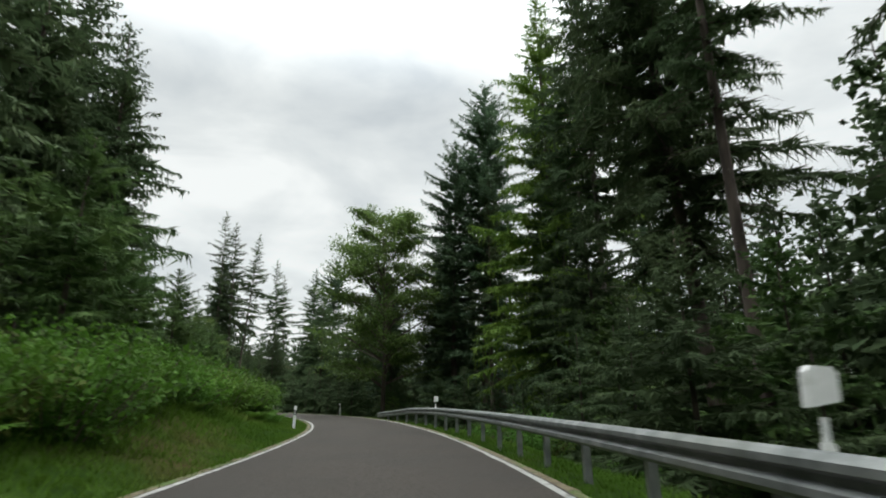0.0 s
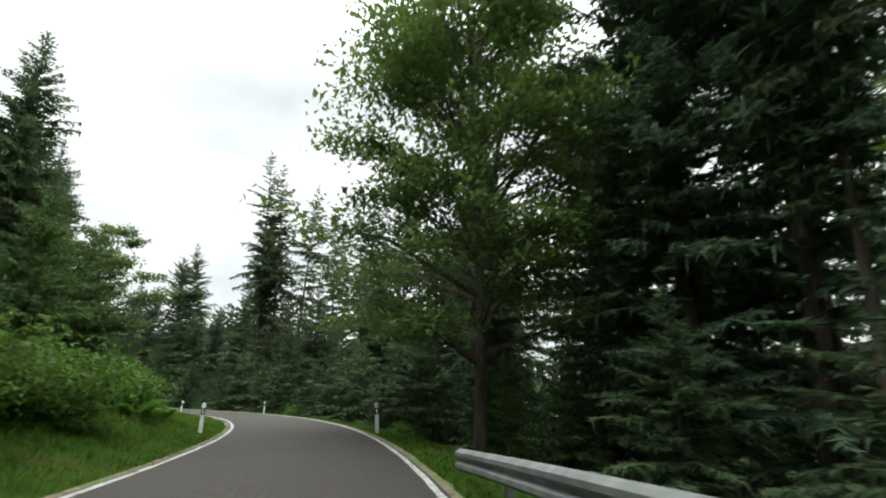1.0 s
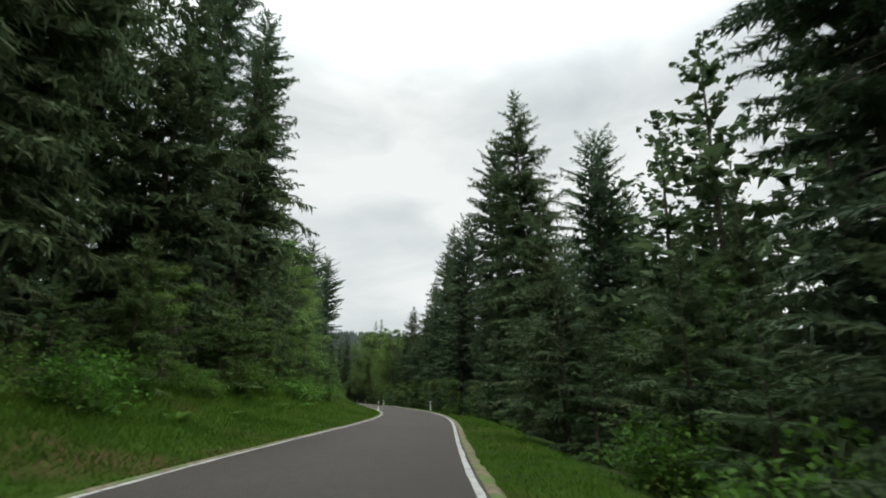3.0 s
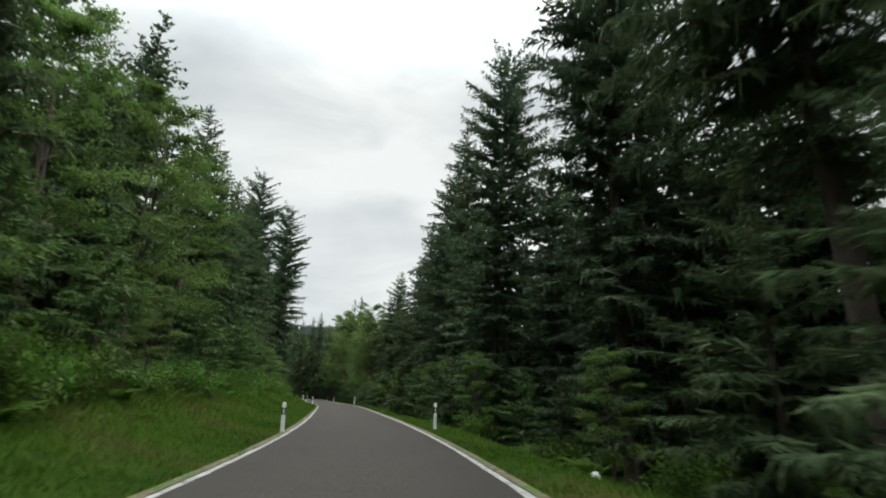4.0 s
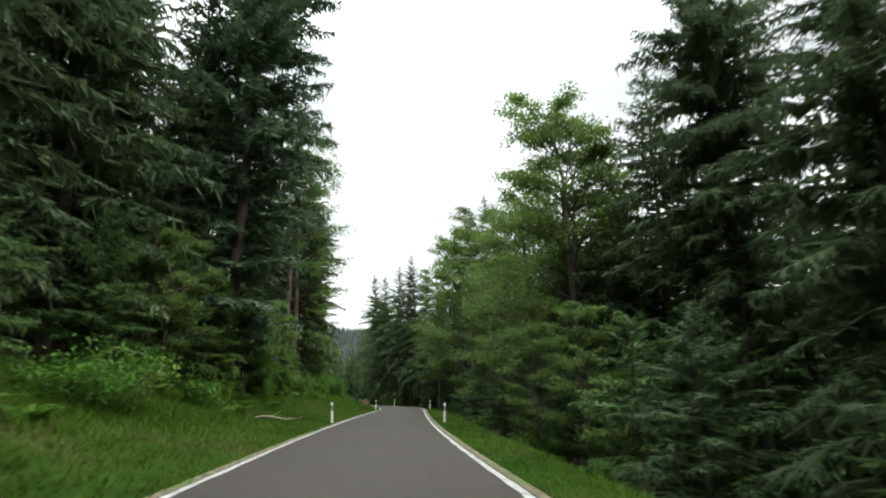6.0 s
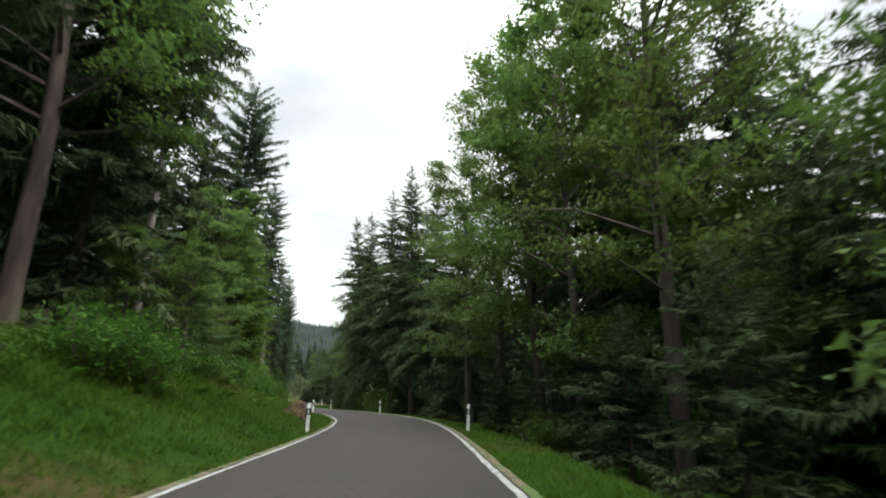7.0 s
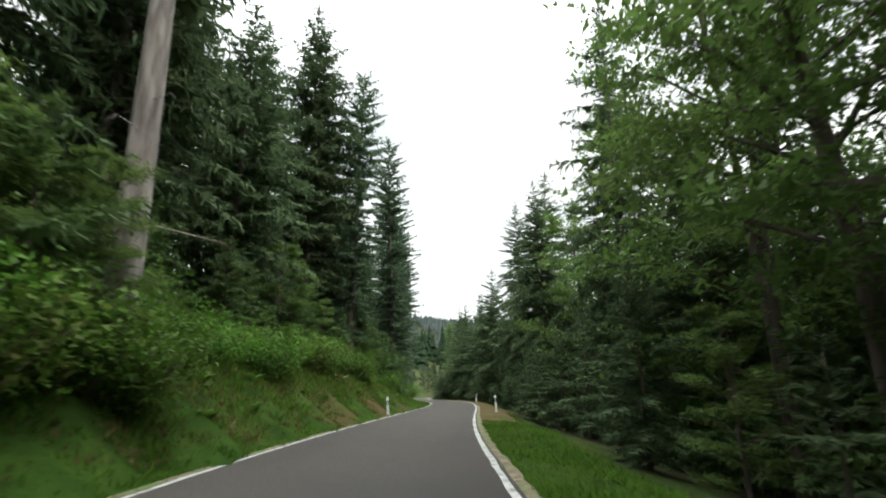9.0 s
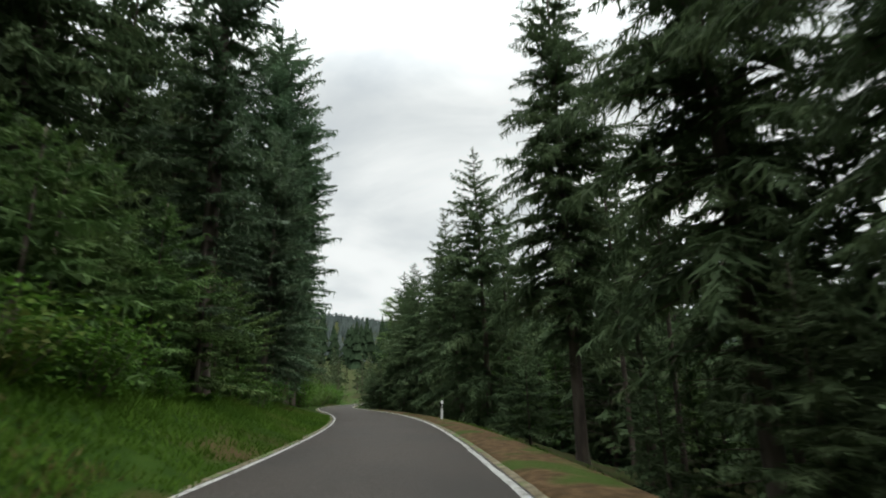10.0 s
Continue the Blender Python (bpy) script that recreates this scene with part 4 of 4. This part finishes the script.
forest(-1, -25, 58, [(16, 19, 5.5, (20, 25), [SPRUCE], 3.3), (16, 22, 4.5, (20, 26), [BACK], 3.0)])
forest(-1, 58, 95, [(10, 15, 5, (6, 11), [SPRUCE], 3.2), (16, 24, 5, (9, 14), [BACK], 3.2)])
forest(-1, 140, 174, [(10.5, 14, 5.0, (13, 18), [SPRUCE, SPRUCE, BEECH], 3.2), (15, 22, 4.5, (14, 18), [BACK], 3)])
forest(-1, 95, 440, [(10.5, 14, 5.0, (20, 26), [SPRUCE], 3.3), (15, 22, 4.5, (20, 25), [BACK], 3.0), (23, 33, 9, (20, 26), [BACK], 3.5)])
taken += [(241, -8), (243, -8), (245, -8.6), (246.5, -9.2), (243, -9.6), (281, 5.2), (285, 5.2), (287, 5)]  # a gap in the undergrowth
# lower growth along the edges and under the tall trees
forest(1, 60, 135, [(5.6, 7.5, 2.8, (3, 7), [YOUNG_DARK], 1.6)])
forest(1, 135, 225, [(5.8, 7.8, 3.4, (2.5, 6.5), [YOUNG_DARK, YOUNG_DARK, YOUNG, BEECH], 1.8)])
forest(1, 225, 400, [(6, 8, 4.4, (2.5, 5.5), [YOUNG_DARK], 2)])
forest(1, 5, 60, [(6.5, 9, 3.6, (3, 6.5), [YOUNG_DARK], 2)])
forest(1, -10, 400, [(9, 15, 3.6, (4, 7), [YOUNG_DEEP], 1.6)])
forest(-1, 60, 400, [(7.4, 9.8, 3.6, (3, 6), [YOUNG, YOUNG, BEECH], 1.7)])
forest(-1, -10, 60, [(7.5, 10, 3.4, (3.5, 6.5), [YOUNG], 1.8)])
# shrubs and ferns on the bank
forest(-1, 5, 58, [(4.9, 6.7, 1.9, (1.1, 2.0), [SHRUB], 0.8), (3.9, 7.5, 0.9, (0.7, 1.2), [FERN], 0.5)])
forest(-1, 58, 250, [(6.4, 8.2, 3.0, (0.9, 1.8), [SHRUB], 1.0), (5.4, 7.8, 2.2, (0.5, 1.0), [FERN], 0.5)])
forest(-1, 250, 296, [(6.0, 8, 2.8, (0.9, 2.0), [SHRUB], 1.0), (5.0, 7.5, 2.4, (0.5, 0.9), [FERN], 0.5)])
forest(-1, 345, 380, [(5.6, 8, 2.8, (0.9, 2.0), [SHRUB], 1.0), (5.0, 7.5, 2.4, (0.5, 0.9), [FERN], 0.5)])
forest(1, 10, 300, [(5.2, 7.4, 4, (0.8, 1.5), [SHRUB, FERN], 0.8)])
forest(-1, 296, 345, [(5.2, 6.6, 1.8, (1.0, 2.0), [SHRUB], 0.8), (6.2, 8.4, 2.6, (3, 5.5), [YOUNG, BEECH], 1.6)])
forest(-1, 297, 350, [(3.5, 5.3, 1.4, (0.35, 0.6), [FERN], 0.4)])
forest(-1, 280, 312, [(4.4, 6.4, 0.9, (0.5, 0.9), [FERN], 0.5)])
for s, l, h, kind in ((50.2, 6.0, 2.6, BEECH), (52, 6.2, 3.2, YOUNG), (49, 6.8, 3, YOUNG), (354, -6.2, 4.6, YOUNG), (362, -5.8, 4.4, YOUNG), (358, -7.6, 6, YOUNG), (352, -7.2, 5.5, YOUNG), (356, -7, 5, YOUNG), (360, -6.6, 5.5, YOUNG), (366, -6.4, 5, YOUNG), (371, -6.6, 6, YOUNG), (224, -8.5, 6.5, YOUNG), (227.5, -8.8, 6, YOUNG), (221, -8.2, 6, BEECH), (218, -8.5, 5.5, YOUNG), (318, 6.2, 3.4, BEECH), (316.9, -4.95, 4.3, YOUNG), (318, -4.7, 4.0, BEECH), (315.4, -4.6, 1.5, SHRUB), (316.5, -4.5, 1.7, SHRUB), (317.5, -4.5, 1.7, SHRUB), (318.4, -4.4, 1.5, SHRUB), (317.4, -5.3, 3.2, BEECH), (318.3, -5.2, 2.3, YOUNG), (316.2, -5.6, 3.6, BEECH), (317.2, -6.2, 3.4, BEECH), (315.6, -6.6, 4.5, BEECH), (320.5, -5.8, 2.4, SHRUB), (321.5, -6.4, 3, YOUNG)):
    kind.plant(rng, s, l, h)
forest(-1, 390, 440, [(3.6, 6.5, 1.6, (1.5, 3.5), [YOUNG, SHRUB], 1.0)])
forest(1, 396, 440, [(3.8, 6.5, 1.8, (2.5, 6), [YOUNG_DARK], 1.2)])
ELDER.plant(rng, 289, 5.0, 2.9)

for kind in (SPRUCE, SPRUCE_NEAR, BARE, SLIM_FIR, CURTAIN, FIR, PALE, PALE_FIR, LARCH, YOUNG, YOUNG_DARK, YOUNG_DEEP, BEECH, MAPLE, SHRUB, ELDER, FERN):
    kind.clear_unused()
BACK.gather("forest_depth", "dense dark spruces standing deep in the forest", "forest", [NEEDLE, BARK])

# ---- grass on the verges and the bank ----
def grass(name, label, side, s0, s1, a0, a1, count, low, high, seed, mat=GRASS):
    r = np.random.default_rng(seed)
    s, u = r.uniform(s0, s1, count), r.uniform(0, 1, count) ** 1.6
    a = a0 + (a1 - a0) * u
    l = middle(s) + side * (half(s) + a)
    x, y = plan(s, l)
    z = sheet_z(x, y)
    h = (low + (high - low) * np.clip((a - a0 - 0.5) / 4.0, 0, 1)) * r.uniform(0.6, 1.4, count)
    v = []
    for k in range(3):
        d = r.uniform(0, 6.283, count)
        w = 0.016 + 0.035 * h
        lx, ly = np.cos(d), np.sin(d)
        ox, oy = x + r.normal(0, 0.09, count), y + r.normal(0, 0.09, count)
        tilt = r.uniform(0.7, 2.1, count) * h
        p = np.stack([np.stack([ox - ly * w, oy + lx * w, z - 0.05], 1), np.stack([ox + ly * w, oy - lx * w, z - 0.05], 1),
                      np.stack([ox + lx * tilt, oy + ly * tilt, z + h], 1)], 1)
        v.append(p.reshape(-1, 3))
    v = np.concatenate(v)
    f = np.arange(len(v)).reshape(-1, 3)
    return tagged(new(name, mesh(name, v, f, mat)), label, "grass", kind="stuff")


grass("verge_grass", "lush green grass on the roadside bank", -1, -5, 385, 0.2, 6.8, 170000, 0.07, 0.26, 1)
grass("verge_grass", "short green grass on the narrow verge", 1, -5, 330, 0.2, 2.6, 50000, 0.07, 0.18, 2)
grass("verge_grass", "sparse green grass over bare earth", 1, 326, 385, 0.3, 2.2, 9000, 0.04, 0.12, 3)
grass("dry_grass", "withered brown grass and stalks on the cut bank", -1, 300, 352, 0.9, 5.6, 9000, 0.08, 0.24, 4, DRY_GRASS)


def sunk(z):
    """A height that dips under the ground at both ends of the strip."""
    return lambda s: z - 0.35 * np.clip((334 - s) / 4, 0, 1) - 0.35 * np.clip((s - 396) / 4, 0, 1)


bare = ribbon("earth_verge", 330, 400, [(lambda s: half(s) + 0.16, sunk(-0.2)), (lambda s: half(s) + 0.27, sunk(0.0)), (lambda s: half(s) + 0.5, sunk(0.025)), (lambda s: half(s) + 0.9, sunk(0.02)),
                                        (lambda s: half(s) + 1.42, sunk(-0.04)), (lambda s: half(s) + 2.5, sunk(-0.5))], EARTH, step=0.5, wave=0.05, seed=21)
tagged(bare, "reddish bare earth and grit on the verge", "verge", kind="structure")


# ---- guard rail ----
def guard_rail(s0, s1):
    thing = tagged(new("guard_rail"), "galvanised steel guard rail with a folded beam on short posts", "guard rail")
    s = np.arange(s0, s1 + 0.1, 1.0)
    l = np.interp(s, [s0, 14, 26, 34, s1], [3.3, 3.12, 2.98, 2.85, 2.55])
    top = np.interp(s, [s0, 32, 36, s1], [0.77, 0.77, 0.71, 0.36])
    prof = [(0.0, 0.0), (-0.03, -0.015), (-0.075, -0.05), (-0.075, -0.1), (-0.01, -0.135), (-0.01, -0.175), (-0.075, -0.21), (-0.075, -0.26), (-0.03, -0.295), (0.0, -0.31)]
    prof += [(c + 0.004, d) for c, d in prof[::-1]]
    v, f = [], []
    n = len(prof)
    for a, b, t in zip(s, l, top):
        for c, d in prof:
            x, y = plan(a, b + c)
            v.append((float(x), float(y), t + d))
    for i in range(len(s) - 1):
        for k in range(n):
            j = (k + 1) % n
            f.append((i * n + k, i * n + j, (i + 1) * n + j, (i + 1) * n + k))
    part("beam", v, f, STEEL, thing)
    for k, a in enumerate(np.arange(s0 + 1, s1 - 1.0, 2.0)):
        b, t = float(np.interp(a, s, l)) + 0.1, float(np.interp(a, s, top))
        v, f = [], []
        for da, dl in ((-0.05, -0.05), (0.05, -0.05), (0.05, -0.038), (-0.036, -0.038), (-0.036, 0.038), (0.05, 0.038), (0.05, 0.05), (-0.05, 0.05)):
            x, y = plan(a + da, b + dl)
            v += [(float(x), float(y), -0.7), (float(x), float(y), t - 0.02)]
        m = len(v) // 2
        f = [(2 * i, 2 * ((i + 1) % m), 2 * ((i + 1) % m) + 1, 2 * i + 1) for i in range(m)]
        f.append(tuple(range(1, 2 * m, 2)))
        part("post", v, f, STEEL, thing)
        w = []
        for da, dl, dz in ((-0.04, -0.1, -0.12), (0.04, -0.1, -0.12), (0.04, -0.05, -0.12), (-0.04, -0.05, -0.12), (-0.04, -0.1, -0.2), (0.04, -0.1, -0.2), (0.04, -0.05, -0.2), (-0.04, -0.05, -0.2)):
            x, y = plan(a + da, b + dl)
            w.append((float(x), float(y), t + dz))
        part("spacer", w, [(0, 1, 2, 3), (7, 6, 5, 4), (0, 4, 5, 1), (1, 5, 6, 2), (2, 6, 7, 3), (3, 7, 4, 0)], STEEL, thing)
    return thing


guard_rail(-22, 43)


# ---- marker posts ----
def loft(sections):
    """Closed skin through sections of equal point count."""
    n = len(sections[0])
    v = [p for sec in sections for p in sec]
    f = [(i * n + k, i * n + (k + 1) % n, (i + 1) * n + (k + 1) % n, (i + 1) * n + k) for i in range(len(sections) - 1) for k in range(n)]
    f += [tuple(range(n))[::-1], tuple(range((len(sections) - 1) * n, len(sections) * n))]
    return v, f


def post_outline(z, w=0.06, d=0.05, lift=0.0):
    """A hollow-backed, rounded triangle, as such posts have."""
    return [(-w, -d * 0.5, z), (-w * 0.75, -d, z), (w * 0.75, -d, z), (w, -d * 0.5, z), (w * 0.35, d, z + lift), (-w * 0.35, d, z + lift)]


def marker_post(label, height=0.92):
    thing = tagged(new("marker_post"), label, "marker post", "road marker posts")
    h = height
    part("lower_post", *loft([post_outline(-0.35), post_outline(h * 0.3, 0.06), post_outline(h * 0.6, 0.059)]), POST_WHITE, thing)
    part("black_band", *loft([post_outline(h * 0.6 + 0.001, 0.0605, 0.0505), post_outline(h * 0.83, 0.06, 0.05, 0.05)]), POST_BLACK, thing, "slanted black band")
    part("cap", *loft([post_outline(h * 0.83 + 0.001, 0.059, 0.049, 0.05), post_outline(h * 0.96, 0.058, 0.048, 0.03), post_outline(h, 0.045, 0.036)]), POST_WHITE, thing)
    for sy in (-1, 1):
        y = -0.0535 if sy < 0 else 0.0
        z0, z1 = h * 0.64, h * 0.79
        if sy < 0:
            v = [(-0.022, y, z0), (0.022, y, z0), (0.022, y, z1), (-0.022, y, z1), (-0.022, y + 0.006, z0), (0.022, y + 0.006, z0), (0.022, y + 0.006, z1), (-0.022, y + 0.006, z1)]
            part("reflector", v, [(0, 1, 2, 3), (4, 7, 6, 5), (0, 4, 5, 1), (1, 5, 6, 2), (2, 6, 7, 3), (3, 7, 4, 0)], REFLECTOR, thing)
    return thing


def stand(thing, s, l, turn=0.0, base=None, lean=(0, 0)):
    x, y = plan(s, l)
    z = max(-0.05, min(0.25, ground_z(s, l))) if base is None else base
    return pose(float(x), float(y), z, lean[0], lean[1], math.degrees(float(np.interp(s, RS, RH))) + turn)


POSTS = [(31, -3.0, 0.92), (53, -2.9, 0.9), (78, -2.75, 0.92), (146, -2.3, 0.9), (197, -2.35, 0.9), (227.6, -2.5, 0.98), (256.3, -2.6, 0.93), (280.0, -2.58, 1.0),
         (298.1, -2.5, 0.95), (337.5, -2.6, 0.92), (53.3, 2.6, 1.0), (77.5, 2.9, 0.9), (148.7, 2.8, 0.92), (203.3, 3.5, 0.9), (227.6, 2.8, 0.9), (257.5, 2.9, 0.9), (279.6, 2.4, 0.92),
         (297.6, 2.45, 0.92), (339.4, 3.1, 0.92), (370.5, 3.0, 0.9)]
first_post = marker_post("white plastic road marker post with a black band")
for i, (s, l, h) in enumerate(POSTS):
    m = stand(first_post, s, l, 0, None, (rng.normal(0, 1.5), rng.normal(0, 1.5))) @ Matrix.Scale(h / 0.92, 4)
    if i == 0:
        first_post.matrix_basis = m
    else:
        plain_copy(first_post, m)


def rail_marker(s, l):
    """A marker head on a slim stem, bolted over the rail."""
    thing = tagged(new("rail_marker"), "white marker board on a slim stem over the guard rail", "marker post", "rail markers")
    part("stem", *loft([post_outline(0.3, 0.028, 0.02), post_outline(0.62, 0.026, 0.018), post_outline(0.95, 0.026, 0.018)]), POST_WHITE, thing)
    part("bracket", *loft([post_outline(0.66, 0.07, 0.03), post_outline(0.7, 0.07, 0.035), post_outline(0.8, 0.045, 0.03)]), POST_WHITE, thing)
    def board(y):
        return [(-0.1, y, 1.0), (0.1, y, 1.05), (0.1, y, 1.22), (0.075, y, 1.26), (-0.075, y, 1.26), (-0.1, y, 1.22)]
    part("board", *loft([board(-0.035), board(-0.03), board(0.03), board(0.035)]), POST_WHITE, thing)
    thing.matrix_basis = stand(thing, s, l, 0, 0.0, (0, 5))
    return thing


rail_marker(10.6, 3.22)
rail_marker(32.0, 3.15)


# ---- stones, dead wood ----
def boulder(name, label, category, s, l, size, seed, mat, sink=0.25):
    bm = bmesh.new()
    bmesh.ops.create_icosphere(bm, subdivisions=4, radius=1)
    for w in bm.verts:
        p = w.co.copy()
        k = 1 + 0.35 * noise.noise(p * 0.9 + Vector((seed, 0, 0))) + 0.16 * noise.noise(p * 2.3 + Vector((0, seed, 0))) + 0.1 * noise.noise(p * 5) + 0.06 * noise.noise(p * 11)
        q = p * k
        for nrm, d in ((Vector((0.75, -0.35, 0.5)).normalized(), 0.6), (Vector((-0.78, -0.3, 0.5)).normalized(), 0.62), (Vector((0.1, 0.85, 0.5)).normalized(), 0.6),
                       (Vector((0.1, -0.85, 0.35)).normalized(), 0.66), (Vector((0.2, 0.1, 1)).normalized(), 0.9), (Vector((0.9, 0.4, 0.1)).normalized(), 0.72)):
            over = q.dot(nrm) - d
            if over > 0:
                q -= nrm * over * 0.94
        w.co = Vector((q.x * size[0], q.y * size[1], q.z * size[2]))
    me = bpy.data.meshes.new(name)
    bm.to_mesh(me)
    bm.free()
    me.materials.append(mat)
    ob = new(name, me)
    x, y = plan(s, l)
    ob.matrix_basis = pose(float(x), float(y), ground_z(s, l) + size[2] * (1 - 2 * sink), 0, 0, seed * 40)
    return tagged(ob, label, category)


boulder("boulder", "rough yellow-brown sandstone boulder set in the grass bank", "rock", 262.2, -3.72, (0.64, 0.6, 0.74), 3.0, ROCK, 0.44)
boulder("stone_block", "small pale stone block in the grass", "stone", 140.4, 5.0, (0.2, 0.14, 0.12), 8.0, STONE)


def dead_branch(s, l, length, turn):
    thing = tagged(new("fallen_branch"), "bleached fallen branch lying on the bank", "branch")
    v, f = [], []
    pts = [Vector((length * t, 0.12 * math.sin(t * 5), 0.06 * math.sin(t * 7))) for t in np.linspace(0, 1, 7)]
    for p, q, r in zip(pts, pts[1:], (0.06, 0.055, 0.05, 0.042, 0.034, 0.024)):
        stick(v, f, p, q, r, r * 0.85)
    stick(v, f, pts[2], pts[2] + Vector((0.3, 0.35, 0.2)), 0.025, 0.01)
    stick(v, f, pts[4], pts[4] + Vector((0.25, -0.3, 0.15)), 0.02, 0.008)
    part("limb", v, f, DEADWOOD, thing)
    x, y = plan(s, l)
    thing.matrix_basis = pose(float(x), float(y), ground_z(s, l) + 0.08, 0, 0, turn)


dead_branch(336.5, -5.2, 1.7, 150)
dead_branch(222, -4.6, 1.8, 60)


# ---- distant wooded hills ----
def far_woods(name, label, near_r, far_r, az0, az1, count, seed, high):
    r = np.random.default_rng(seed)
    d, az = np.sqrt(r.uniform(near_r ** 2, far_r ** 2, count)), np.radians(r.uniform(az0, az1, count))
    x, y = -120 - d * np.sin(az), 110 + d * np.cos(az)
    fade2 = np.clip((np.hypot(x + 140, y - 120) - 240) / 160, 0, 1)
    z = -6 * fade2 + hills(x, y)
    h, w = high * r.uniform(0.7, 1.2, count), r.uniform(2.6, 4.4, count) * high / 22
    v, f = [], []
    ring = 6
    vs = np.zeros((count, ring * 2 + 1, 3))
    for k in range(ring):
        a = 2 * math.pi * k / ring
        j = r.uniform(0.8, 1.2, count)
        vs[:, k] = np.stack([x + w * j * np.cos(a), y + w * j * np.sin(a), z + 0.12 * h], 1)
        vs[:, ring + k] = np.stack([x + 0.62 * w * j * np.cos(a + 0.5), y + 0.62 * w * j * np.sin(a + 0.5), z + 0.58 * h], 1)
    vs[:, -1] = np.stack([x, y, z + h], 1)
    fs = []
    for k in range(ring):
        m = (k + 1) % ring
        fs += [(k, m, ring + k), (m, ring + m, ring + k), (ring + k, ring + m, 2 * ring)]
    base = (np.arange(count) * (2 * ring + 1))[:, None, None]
    return tagged(new(name, mesh(name, vs.reshape(-1, 3), (base + np.array(fs)[None]).reshape(-1, 3), HAZED_WOOD)), label, "distant forest", kind="stuff")


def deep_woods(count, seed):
    """The forest's far depth on both sides, past the trees that can be told apart; plain cones with crown shade in
    their colour.
    """
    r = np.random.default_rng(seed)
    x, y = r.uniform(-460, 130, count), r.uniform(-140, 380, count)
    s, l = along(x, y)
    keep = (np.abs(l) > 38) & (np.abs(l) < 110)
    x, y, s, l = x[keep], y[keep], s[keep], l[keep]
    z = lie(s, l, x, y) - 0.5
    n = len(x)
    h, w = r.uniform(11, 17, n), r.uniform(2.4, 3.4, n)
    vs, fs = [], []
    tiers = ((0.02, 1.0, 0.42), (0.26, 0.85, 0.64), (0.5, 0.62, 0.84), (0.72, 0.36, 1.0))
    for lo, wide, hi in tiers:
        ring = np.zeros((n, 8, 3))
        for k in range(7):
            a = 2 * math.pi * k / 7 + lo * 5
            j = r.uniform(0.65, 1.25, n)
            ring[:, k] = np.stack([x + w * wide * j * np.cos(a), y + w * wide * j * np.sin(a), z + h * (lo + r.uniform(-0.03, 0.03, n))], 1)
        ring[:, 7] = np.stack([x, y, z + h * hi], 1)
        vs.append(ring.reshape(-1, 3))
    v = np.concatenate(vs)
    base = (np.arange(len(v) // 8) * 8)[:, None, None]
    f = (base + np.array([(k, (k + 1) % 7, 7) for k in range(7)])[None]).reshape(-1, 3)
    return tagged(new("deep_woods", mesh("deep_woods", v, f, SELF_SHADED_CROWN)), "conifer forest in the depth behind the roadside trees, crown shade in its colour", "forest", kind="stuff")


FAR = dict(gap=1.6, wide=7.0, rich=0, limbs=False, stubs=0)


def valley_woods(count, seed):
    """Dark wood over the slopes past the visible road, up to the foot of the hills."""
    r = np.random.default_rng(seed)
    woods = Joined([spruce_build(16, 3.0, 0.03, whorl=1.7, **FAR), spruce_build(12, 2.6, 0.03, whorl=1.5, **FAR)], [16, 12])
    x, y = r.uniform(-470, -280, count), r.uniform(130, 380, count)
    s, l = along(x, y)
    keep = (s > 395) & (np.abs(l) > 5.5)
    for a, b, c in zip(x[keep], y[keep], sheet_z(x[keep], y[keep])):
        woods.place(r, a, b, float(c) - 0.4, r.uniform(8, 15))
    return woods.gather("valley_woods", "dark conifer wood on the slopes past the road bend", "forest", [NEEDLE, BARK])


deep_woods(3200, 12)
valley_woods(520, 15)
far_woods("far_woods", "conifer forest covering the distant hills, haze painted into its colour", 1350, 2700, 30, 100, 9000, 5, 30)
